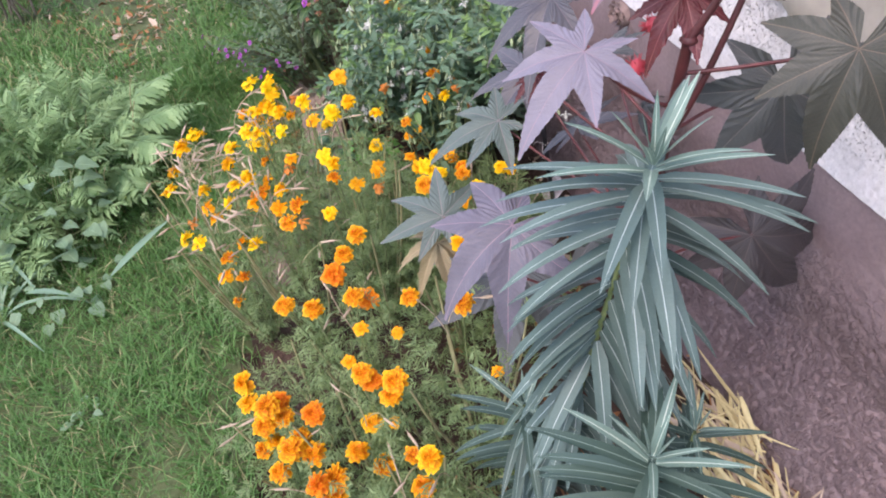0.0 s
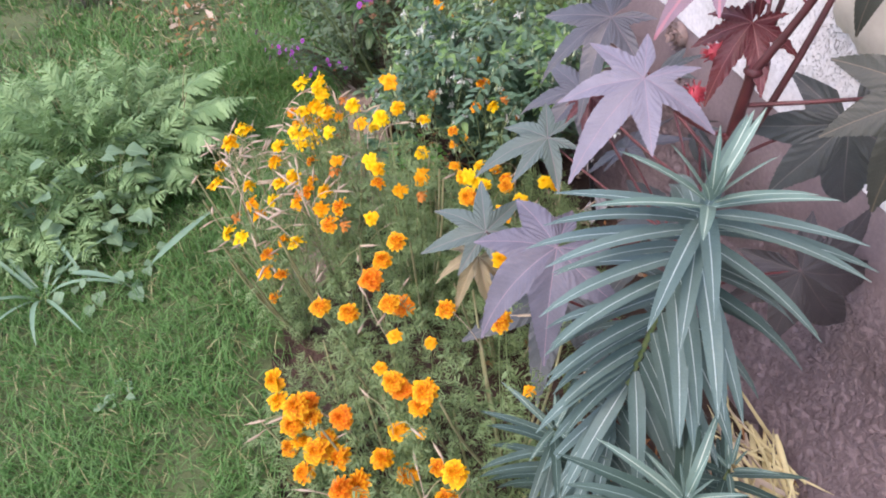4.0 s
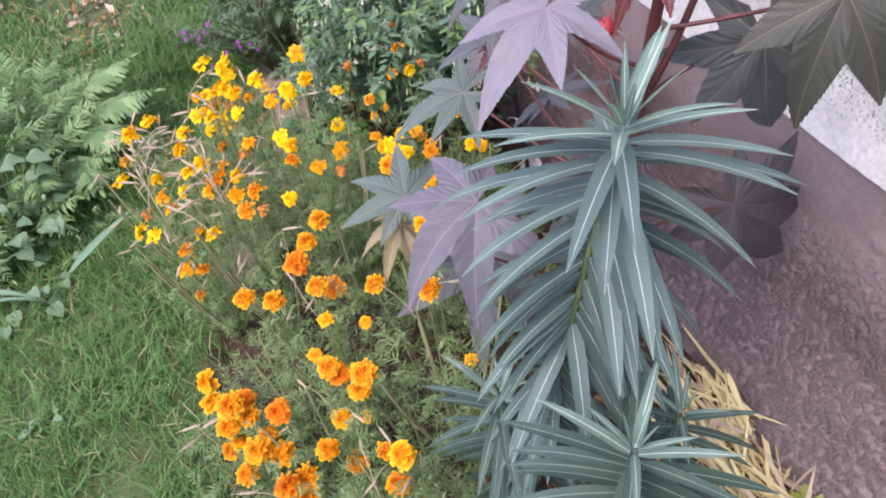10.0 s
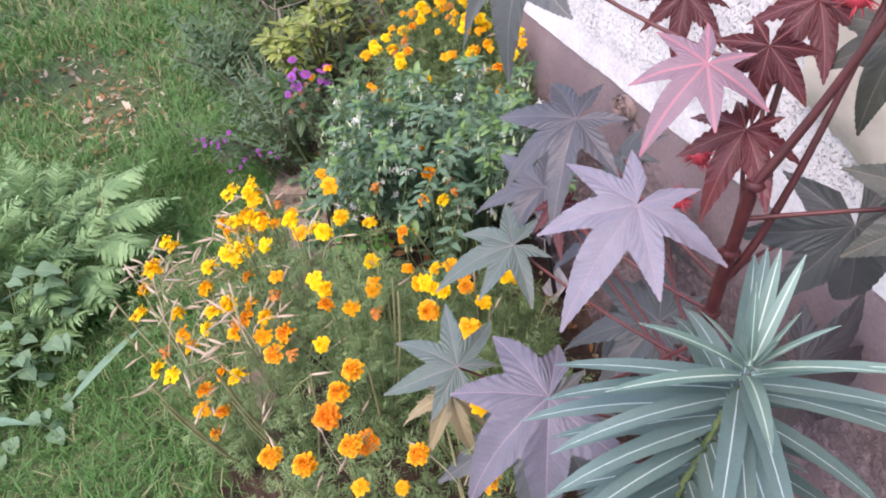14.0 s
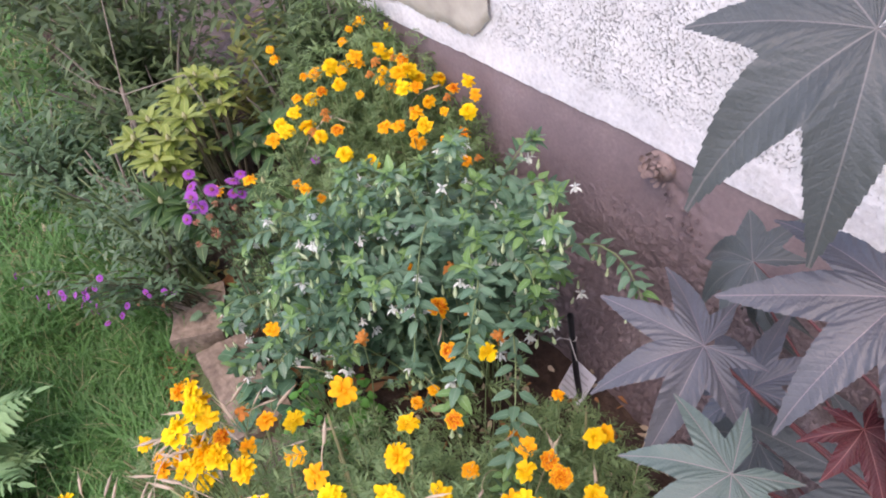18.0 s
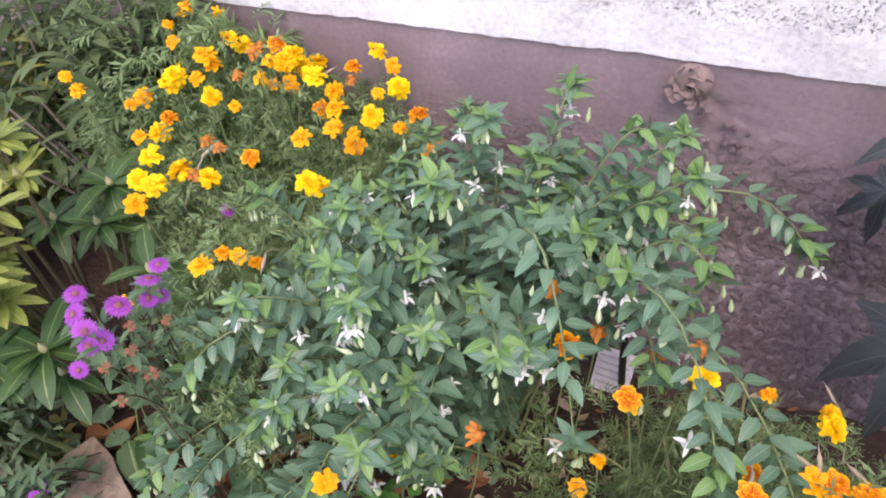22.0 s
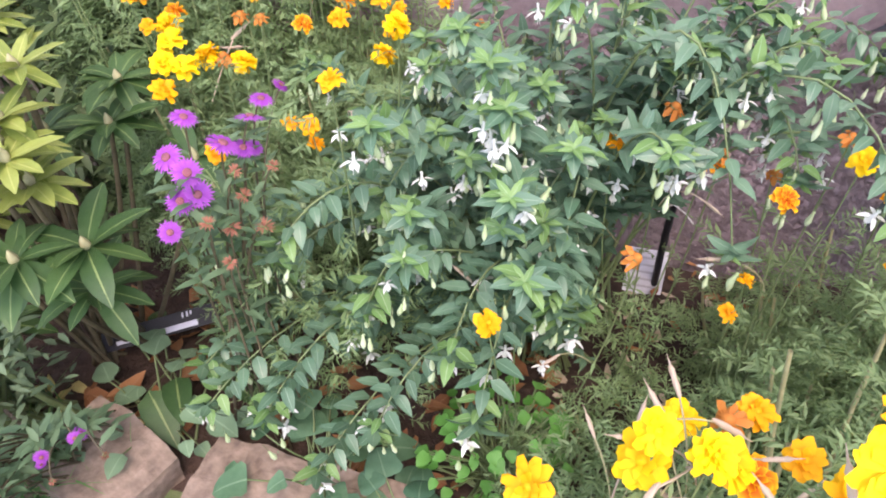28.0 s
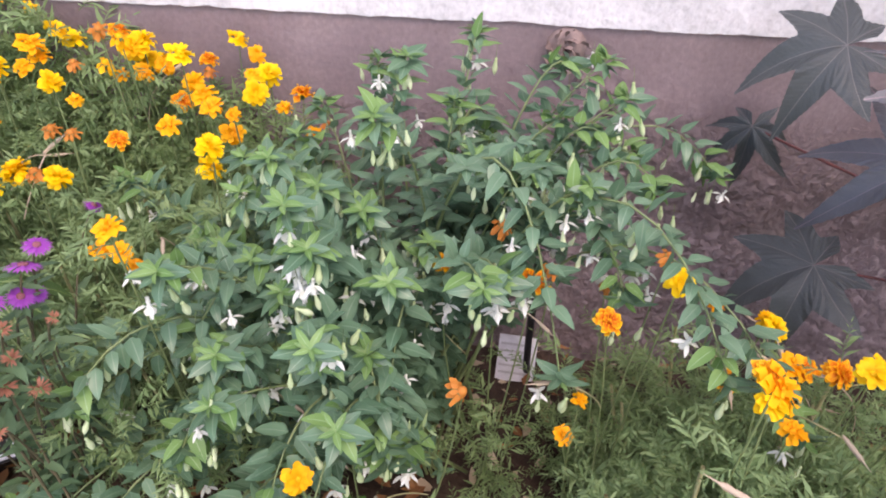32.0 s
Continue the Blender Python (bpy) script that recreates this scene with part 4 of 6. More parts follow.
def marigold(base, heads, leaves=95, pods=0, spread=0.13, seed=0, label="bushy marigold with feathery green leaves and ruffled flowers", tall=0.2, face=(0.25, -0.25, 0.6), bloom=1.0, leaf=1.0):
    """One plant: a stalk to each head, feathery foliage, dried seed pods."""
    r = np.random.default_rng(1000 + seed)
    bx, by = base
    z0 = float(ground_z(bx, by)) - 0.01
    plant = thing("marigold_plant", label, "marigold", (bx, by, z0), "marigolds in the flower bed")
    o = np.array((bx, by, z0))
    fol, top = Geo(), tall
    for kind, x, y, z in heads:
        tip = np.array((x, y, z)) - o
        top = max(top, tip[2])
        mid = np.array((tip[0] * 0.75, tip[1] * 0.75, tip[2] * 0.45)) + r.normal(0, 0.012, 3)
        c = curve3((r.normal(0, 0.01), r.normal(0, 0.01), 0), mid, tip - (0, 0, 0.008), 8)
        stalk = put("flower_stalk", Geo().add(tube(c, [0.0014, 0.0009], 5)).mesh("flower_stalk", STEM_GREEN), plant)
        meshes = HEADS[kind]
        me = meshes[int(r.integers(len(meshes)))]
        s = HEAD_SIZE[kind] * bloom * r.uniform(0.85, 1.15)
        up = unit(unit(tip - c[-3]) * 0.4 + face + r.normal(0, 0.24, 3))
        m = frame_at(tip, np.cross(up, unit(r.normal(0, 1, 3))), up, s)
        put("flower_head", me, stalk, m, HEAD_LABEL[kind])
        for k in range(8 if pods > 20 else 14 if leaves > 20 else 10):
            t = r.uniform(0.15, 0.93 if leaves > 20 else 0.5)
            p = c[int(t * 7)]
            a = r.uniform(0, 2 * math.pi)
            fol.add(MARIGOLD_LEAF[int(r.integers(3))], frame_at(p, (math.cos(a), math.sin(a), r.uniform(-0.1, 0.7)), (0, 0, 1), r.uniform(0.03, 0.05)))
    for k in range(int(leaves * 1.85)):
        a, q = r.uniform(0, 2 * math.pi), math.sqrt(r.uniform(0, 1))
        h = r.uniform(0.12, 0.92) * top * (1 - 0.35 * q * q)
        p = (math.cos(a) * q * spread, math.sin(a) * q * spread, h)
        b = a + r.normal(0, 0.7)
        fol.add(MARIGOLD_LEAF[int(r.integers(3))], frame_at(p, (math.cos(b), math.sin(b), r.uniform(-0.2, 0.8)), (r.normal(0, 0.5), r.normal(0, 0.5), 1), leaf * r.uniform(0.028, 0.048)))
    put("foliage", fol.mesh("foliage", GREEN), plant, kind="stuff")
    for k in range(5 if leaves > 20 else 0):
        a = r.uniform(0, 2 * math.pi)
        end = (math.cos(a) * spread * 0.8, math.sin(a) * spread * 0.8, top * r.uniform(0.5, 0.8))
        put("stem", Geo().add(tube(curve3((0, 0, 0), (end[0] * 0.7, end[1] * 0.7, end[2] * 0.4), end, 6), [0.004, 0.002], 5)).mesh("stem", STEM_TAN), plant)
    for k in range(pods):
        a, q = r.uniform(0, 2 * math.pi), r.uniform(0.2, 1.15)
        h = top * (0.98 - 0.25 * q * q) * r.uniform(0.85, 1.0)
        tip = np.array((math.cos(a) * q * spread, math.sin(a) * q * spread, h))
        d = unit((math.cos(a + r.normal(0, 0.6)), math.sin(a + r.normal(0, 0.6)), r.uniform(-0.15, 0.5)))
        c = curve3(tip - d * 0.06 - (0, 0, 0.05), tip - d * 0.04 + r.normal(0, 0.008, 3), tip, 7)
        dry = put("dry_stalk", Geo().add(tube(c, [0.0008, 0.0009], 4)).mesh("dry_stalk", STEM_TAN if k % 3 else PALE_DRY), plant, label="pale dried flower stalk")
        put("seed_pod", POD, dry, frame_at(tip + d * 0.01, np.cross(d, (0.3, 0.2, 0.9)), d, r.uniform(0.02, 0.032)))
    return plant


# ---- fuchsia ----
def fuchsia_flower():
    """Hanging white flower, 1 long, top at the origin: thin stalk, tube, four spread sepals, small skirt, stamens."""
    g = Geo()
    g.add(tube([(0, 0, 0.55), (0.01, 0.02, 0.25), (0, 0, 0)], 0.012, 4), None, 1)
    g.add(lathe([(0.02, 0.02), (0.07, -0.03), (0.05, -0.1), (0.06, -0.3), (0.085, -0.36)], 7), None, 0)
    for k in range(4):
        a = math.pi / 2 * k + 0.3
        g.add(strip(0.5, 0.17, lance, 4, 0.55, 0.3), frame_at((0.05 * math.cos(a), 0.05 * math.sin(a), -0.33), (math.cos(a), math.sin(a), -0.05), (0, 0, 1)), 0)
        b = a + 0.7
        g.add(strip(0.3, 0.26, fan, 3, -0.2, 0.2), frame_at((0.03 * math.cos(b), 0.03 * math.sin(b), -0.34), (math.cos(b) * 0.35, math.sin(b) * 0.35, -1), (math.cos(b), math.sin(b), 0.3)), 0)
        g.add(tube([(0, 0, -0.35), (0.04 * math.cos(b), 0.04 * math.sin(b), -0.65), (0.07 * math.cos(b), 0.07 * math.sin(b), -0.85)], 0.01, 3), None, 0)
    return g.mesh("fuchsia_flower", [WHITE_PETAL, STEM_GREEN])


def fuchsia_bud():
    g = Geo()
    g.add(tube([(0, 0, 0.6), (0.01, 0.02, 0.3), (0, 0, 0)], 0.012, 4), None, 1)
    g.add(lathe([(0.02, 0.01), (0.06, -0.03), (0.05, -0.12), (0.09, -0.3), (0.12, -0.45), (0.09, -0.6), (0.01, -0.74)], 7), None, 0)
    return g.mesh("fuchsia_bud", [BUD_GREEN, STEM_GREEN])


def in_hollow(w):
    """The open ground round the plant label."""
    return 0.11 < w[0] < 0.25 and -0.7 < w[1] < -0.12 and w[2] < 0.22 + 1.25 * max(0.0, -0.38 - w[1])


def build_fuchsia():
    r = np.random.default_rng(21)
    o = np.array((0.05, -0.36, -0.07))
    bush = thing("fuchsia_bush", "green fuchsia bush hung with small white flowers", "fuchsia", o)
    flower, bud = fuchsia_flower(), fuchsia_bud()
    leaf_meshes = [Geo().add(t).mesh("fuchsia_leaf", FUCHSIA_ONE) for t in FUCHSIA_LEAF]
    tips = [(t, True) for t in FUCHSIA_UPRIGHT] + [(t, False) for t in FUCHSIA_DROOPING]
    while len(tips) < 98:
        a, q = r.uniform(0, 2 * math.pi), r.uniform(0.12, 1.0) ** 0.6
        rx = 0.3 if math.cos(a) > 0 else 0.36
        ry = 0.22 if math.sin(a) > 0 else 0.31
        x, y = o[0] + math.cos(a) * rx * q, o[1] + math.sin(a) * ry * q
        if (x > 0.1 and y < -0.38) or (x > 0.28 and y > -0.2):
            continue
        back_left = min(1.0, max(0.0, (y + 0.42) / 0.2)) * min(1.0, max(0.0, (0.06 - x) / 0.2))
        tips.append(((x, y, 0.46 - (0.2 if math.sin(a) > 0 else 0.3) * q ** 2.6 + r.normal(0, 0.025) - 0.08 * back_left), q < 0.75))
    loose, young, single = Geo(), Geo(), 0
    for tip, upright in tips:
        tip = np.array(tip) - o
        hi = tip[2] * 0.8 if upright else max(0.3, tip[2] + 0.12)
        side_reach = tip[0] > 0.3
        start = np.array((r.normal(0, 0.05), r.normal(0, 0.04), 0))
        mid = np.array((tip[0] * 0.55, tip[1] * 0.55 + (0.1 if side_reach else 0), hi * (1.0 if side_reach else 1.15))) + r.normal(0, 0.02, 3)
        for lift in range(5):
            c = curve3(start, mid, tip, 40)
            if sum(in_hollow(q + o) for q in c[8:]) < 4:
                break
            # arch higher, over the open ground round the plant label
            mid = mid + np.array((0.0, 0.03, 0.1))
        branch = put("branch", Geo().add(tube(c[::3], [0.003, 0.0016, 0.0009], 5)).mesh("branch", STEM_GREEN), bush)
        seg = np.linalg.norm(np.diff(c, axis=0), axis=1)
        dist = np.r_[0, np.cumsum(seg)]
        total, s, node_no = dist[-1], dist[-1] * 0.22, 0
        while s < total - 0.004:
            p = np.array([np.interp(s, dist, c[:, k]) for k in range(3)])
            d = unit(c[min(39, np.searchsorted(dist, s) + 1)] - c[max(0, np.searchsorted(dist, s) - 2)])
            near_tip = (total - s) / total
            size = (0.031 if near_tip > 0.12 else 0.028) * r.uniform(0.75, 1.2)
            side = unit(np.cross(d, (0, 0, 1)))
            up = np.cross(side, d)
            ang = (math.pi / 2 if node_no % 2 else 0.1) + r.normal(0, 0.3)
            for e in () if in_hollow(p + o) else (0, math.pi):
                out = math.cos(ang + e) * side + math.sin(ang + e) * up * 0.7
                m = frame_at(p + out * 0.004, out + d * r.uniform(0.2, 0.6) + (0, 0, 0.15), (0, 0, 1), size)
                k = int(r.integers(3))
                if near_tip < 0.05:
                    young.add(FUCHSIA_LEAF[k], m)
                elif single < 300 and p[1] < -0.1 and near_tip < 0.6 and r.uniform() < 0.5:
                    put("leaf", leaf_meshes[k], branch, m)
                    single += 1
                else:
                    loose.add(FUCHSIA_LEAF[k], m)
                if near_tip > 0.25 and r.uniform() < 0.3:
                    # short side shoot
                    q = p + out * 0.03 + d * 0.01
                    for w in range(4):
                        b = r.uniform(0, 2 * math.pi)
                        loose.add(FUCHSIA_LEAF[w % 3], frame_at(q, (math.cos(b), math.sin(b), 0.35), (0, 0, 1), size * r.uniform(0.5, 0.85)))
            s += 0.0185 if near_tip > 0.15 else 0.01
            node_no += 1
        # crown of young leaves at the tip, flowers and buds hanging under it
        ahead = unit(c[-1] - c[-4])
        crown = unit(ahead + (0, 0, 0.8 if upright else 0.0))
        for k in range(15):
            a = k * 2.4
            out = np.array((math.cos(a), math.sin(a), 0.0))
            if k < 9:
                loose.add(FUCHSIA_LEAF[k % 3], frame_at(c[-1] - crown * 0.004 * (k % 3), out + crown * 0.25, crown + r.normal(0, 0.25, 3), r.uniform(0.019, 0.035)))
            else:
                young.add(YOUNG_LEAF[k % 3], frame_at(c[-1], out * 0.8 + crown * (0.4 + 0.15 * (k % 3)), crown, r.uniform(0.013, 0.024)))
        hung = [(39, k) for k in range(int(r.integers(2, 6)))] + [(int(r.integers(22, 38)), 9) for k in range(int(r.integers(1, 6)))]
        for at_k, k in hung:
            at = c[at_k] + r.normal(0, 0.015, 3) * (1, 1, 0.5) - (0, 0, 0.006)
            tilt = (0, 0, 1) + r.normal(0, 0.13, 3)
            side = (r.normal(0, 1), r.normal(0, 1), 0.1)
            if r.uniform() < (0.22 if k < 9 else 0.42):
                put("flower", flower, branch, frame_at(at - (0, 0, 0.018), side, tilt, r.uniform(0.022, 0.03)), "white hanging flower")
            else:
                put("bud", bud, branch, frame_at(at - (0, 0, 0.016), side, tilt, r.uniform(0.02, 0.032)), "pale green flower bud")
    for k in range(560):
        a, q = r.uniform(0, 2 * math.pi), math.sqrt(r.uniform(0, 1))
        p = (math.cos(a) * q * 0.26 - 0.06, math.sin(a) * q * 0.2, r.uniform(0.2, 0.46) * (1 - 0.25 * q * q))
        if p[0] > 0.04 and p[1] < 0.1:
            continue
        b = a + r.normal(0, 0.8)
        loose.add(FUCHSIA_LEAF[k % 3], frame_at(p, (math.cos(b), math.sin(b), r.uniform(-0.3, 0.5)), (0, 0, 1), r.uniform(0.025, 0.036)))
    put("foliage", loose.mesh("foliage", FUCHSIA), bush, kind="stuff")
    put("young_foliage", young.mesh("young_foliage", FUCHSIA_TIP), bush, label="light green young leaves", kind="stuff")


build_fuchsia()


# ---- caper spurge ----
def spurge(place, height, nodes, longest, seed, label, flat=1.0, bow=(0.0, 0.0)):
    r = np.random.default_rng(seed)
    x, y = place
    z0 = float(ground_z(x, y)) - 0.01
    plant = thing("spurge_plant", label, "caper spurge", (x, y, z0), "caper spurge plants")
    top = height - z0
    lean = r.normal(0, 0.008, 2)
    line = curve3((0, 0, 0), (bow[0] * 0.4 + lean[0], bow[1] * 0.4 + lean[1], top * 0.5), (bow[0], bow[1], top), 24)
    put("stem", Geo().add(tube(line[::2], [0.007, 0.0045, 0.0025], 8)).mesh("stem", STEM_GREEN), plant)
    shapes = {}
    for k in range(nodes):
        t = k / (nodes - 1)
        low = t ** 1.5 * top * 0.8
        z = top - 0.004 - low
        ax, ay = (np.interp(z, line[:, 2], line[:, i]) for i in (0, 1))
        elev = np.interp(low, (0, 0.005, 0.012, 0.022, 0.04, 0.09, 0.2, 0.6), (1.3, 1.0, 0.65, 0.35, 0.08, flat * -0.25, flat * -0.5, flat * -0.72))
        size = longest * np.interp(low, (0, 0.005, 0.012, 0.022, 0.05, 0.3, 0.7), (0.36, 0.5, 0.68, 0.86, 1.05, 1.08, 0.85))
        curl = np.interp(low, (0, 0.01, 0.05, 0.3), (0.05, 0.35, 0.6, 0.5))
        young = bool(low < 0.02)
        key = (round(float(curl) * 5), young)
        if key not in shapes:
            # low plants take the green with the shade coloured in
            mat = SPURGE_YOUNG if young else SPURGE if flat == 1 else SPURGE_SHADED_GREEN
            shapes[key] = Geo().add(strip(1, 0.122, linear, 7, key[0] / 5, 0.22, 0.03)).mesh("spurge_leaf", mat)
        for e in (0, 1):
            a = k * math.pi / 2 + e * math.pi + 0.85 + r.normal(0, 0.08 + 0.2 * flat) + 0.02 * flat * k
            d = (math.cos(a) * math.cos(elev), math.sin(a) * math.cos(elev), math.sin(elev) + r.normal(0, 0.08))
            put("leaf", shapes[key], plant, frame_at((ax + math.cos(a) * 0.004, ay + math.sin(a) * 0.004, z), d, (0, 0, 1) if elev < 1.2 else (-math.cos(a), -math.sin(a), 0.2), size * r.uniform(0.88, 1.1)))
    return plant


spurge((1.105, -0.585), 0.838, 76, 0.15, 31, "tall caper spurge with blue-green leaves and white midribs", bow=(0.065, 0.087))
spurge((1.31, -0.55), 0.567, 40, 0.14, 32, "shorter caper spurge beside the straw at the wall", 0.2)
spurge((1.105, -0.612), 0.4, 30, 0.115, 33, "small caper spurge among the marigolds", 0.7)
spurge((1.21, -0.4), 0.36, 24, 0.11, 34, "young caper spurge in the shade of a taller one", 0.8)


# ---- castor oil plant ----
def castor_leaf_shape(seed, droop=0.35, fold=0.3, ragged=0.0, broad=0.165, crumple=0.007):
    """Palmate leaf, main lobe 1 long along +Y: seven toothed pointed lobes, the rear ones shorter."""
    r = np.random.default_rng(seed)
    lobes, span = 7, 0.41
    ang = np.array([(k - 3) * 2 * span for k in range(lobes)])
    lens = np.array((0.5, 0.72, 0.88, 1.0, 0.86, 0.74, 0.52)) * r.uniform(0.86, 1.1, lobes)
    sag = r.uniform(0.3, 2.0, lobes)
    bend = r.normal(0, 0.15, lobes)
    v, uv, cols = [], [], []
    radial = np.array((0.0, 0.12, 0.24, 0.36, 0.48, 0.58, 0.68, 0.77, 0.86, 0.94, 1.0))
    steps = 53
    rr = np.linspace(0.28, 1, 120)
    wide = broad * (1 - np.clip((rr - 0.4) / 0.6, 0, 1) ** 1.35) / rr
    for n in range(lobes):
        for s in range(steps):
            if n and s == 0:
                continue
            d = (s / (steps - 1) * 2 - 1)
            th = abs(d) * span
            # outermost radius where the lobe is at least this wide
            rad = 1.0 if th < 1e-6 else float(np.interp(-th, -wide, rr)) if th < wide[0] else 0.3
            near = lens[min(lobes - 1, max(0, n + (1 if d > 0 else -1)))]
            rad = max(0.34, rad) * (lens[n] + (near - lens[n]) * 0.5 * abs(d) ** 3)
            rad *= 1 + (0.016 if s % 2 else -0.014) * (1 if 0 < s < steps - 1 else 0) - ragged * r.uniform(0, 0.4)
            cols.append((ang[n] + d * span, rad, d, lens[n], sag[n] * (1 - d * d) + d * d, bend[n] * (1 - d * d)))
    for th0, rad, d, ln, sg, bn in cols:
        for q in radial:
            p = q * rad
            th = th0 + bn * p * p
            a = abs(d)
            z = fold * p * (0.8 * a ** 1.3 - 0.35 * a ** 4) * 0.35 - droop * sg * p * p * 0.5 + 0.035 * p * math.sin(5 * th + seed)
            # blade puffed up between the side veins
            z += crumple * math.sin((p - 0.45 * a) * 34 + seed) * min(1.0, 3 * a) * min(1.0, 4 * p) + 0.03 * p * noise.noise((math.sin(th) * p * 5, math.cos(th) * p * 5, seed))
            v.append((math.sin(th) * p, math.cos(th) * p, z))
            uv.append((0.5 + 0.5 * a * min(1, p / 0.6), p / ln))
    m = len(radial)
    f = [(k * m + j, k * m + j + 1, (k + 1) * m + j + 1, (k + 1) * m + j) for k in range(len(cols) - 1) for j in range(m - 1)]
    return np.array(v), np.array(f)[:, ::-1], np.array(uv)


# flat, arched, crinkled young, withered, broad hanging
CASTOR = [castor_leaf_shape(1, 0.45, 0.35, 0.0, 0.16), castor_leaf_shape(2, 0.75, 0.4, 0.0, 0.16), castor_leaf_shape(3, 1.3, 0.6, 0.0, 0.185, 0.03), castor_leaf_shape(4, 2.4, 1.4, 0.4, 0.17), castor_leaf_shape(5, 0.9, 0.4, 0.0, 0.23)]


def build_castor(leaves):
    base = np.array((0.955, -0.33, -0.02))
    plant = thing("castor_plant", "castor oil plant with large purple lobed leaves and red stems", "castor oil plant", base)
    stem = curve3((0, 0, 0), (0.0, -0.03, 0.5), (0.035, -0.02, 0.84), 16)
    put("stem", Geo().add(tube(stem, [0.012, 0.0095, 0.0065], 10)).mesh("stem", STEM_RED), plant, label="thick dark red stem")
    fork = stem[-1]
    arms = [curve3(fork, fork + (0.02, 0.04, 0.08), fork + (0.06, 0.09, 0.3), 10), curve3(stem[13], stem[13] + (-0.03, 0.03, 0.05), stem[13] + (-0.05, 0.07, 0.2), 9), curve3(stem[12], stem[12] + (0.03, 0.02, 0.06), stem[12] + (0.01, 0.1, 0.3), 9)]
    for arm in arms:
        put("side_stem", Geo().add(tube(arm, [0.0052, 0.0032], 8)).mesh("side_stem", STEM_RED), plant)
    for k in (4, 8, 11, 13, 15):
        put("stem_knot", Geo().add(lathe([(0.007, -0.005), (0.0115, 0.0), (0.007, 0.005)], 10), shift(stem[k])).mesh("stem_knot", STEM_RED), plant)
    mats = {"p": RICINUS_SHEEN, "m": RICINUS_GREY, "g": RICINUS_GREEN, "d": RICINUS_DARK, "k": RICINUS_PINK, "r": RICINUS_RED, "b": RICINUS_SHADED_BROWN, "v": RICINUS_OLIVE, "o": RICINUS_OLD}
    names = {"p": "purple-grey lobed leaf with sky sheen in its colour", "m": "dull grey lobed leaf with a purple tinge", "g": "greyish green lobed leaf", "d": "dark green-purple lobed leaf", "k": "young pink lobed leaf", "r": "glossy dark red young leaf", "b": "brown-purple lobed leaf, coloured darker for shade", "v": "olive green drooping lobed leaf", "o": "withered drooping brown leaf"}
    for kind, shape, c, d, n, size, hook in leaves:
        c = np.array(c) - base
        m = frame_at(c, d, n, size)
        me = Geo().add(CASTOR[shape]).mesh("castor_leaf", mats[kind])
        leaf = put("leaf", me, plant, m, names[kind])
        s = np.array(stem[hook]) if hook < 16 else arms[(hook - 16) % 3][7]
        inv = np.linalg.inv(m)
        low = (s + c) / 2 - m[:3, 2] / size * 0.05
        pts = curve3(s, low, c - m[:3, 2] / size * 0.002, 9)
        pts = pts @ inv[:3, :3].T + inv[:3, 3]
        put("petiole", Geo().add(tube(pts, [0.0028 / size, 0.002 / size], 6)).mesh("petiole", PETIOLE_RED), leaf, label="red leaf stalk")
    r = np.random.default_rng(5)
    # spiny red seed capsules
    for p in ((-0.075, 0.005, 0.8), (-0.055, 0.02, 0.83), (0.06, 0.06, 1.08), (0.075, 0.05, 1.05), (-0.08, -0.01, 0.74), (0.02, 0.06, 1.0)):
        g = Geo().add(lathe([(0.001, -0.011), (0.008, -0.008), (0.011, 0), (0.008, 0.008), (0.001, 0.011)], 8))
        for k in range(46):
            d = unit(r.normal(0, 1, 3))
            g.add(tube([d * 0.009, d * 0.016, d * 0.019], [0.0012, 0.0007, 0.0003], 3))
        put("seed_capsule", g.mesh("seed_capsule", CAPSULE), plant, shift(p, 1.05), "spiny bright red seed capsule")


build_castor(CASTOR_LEAVES)


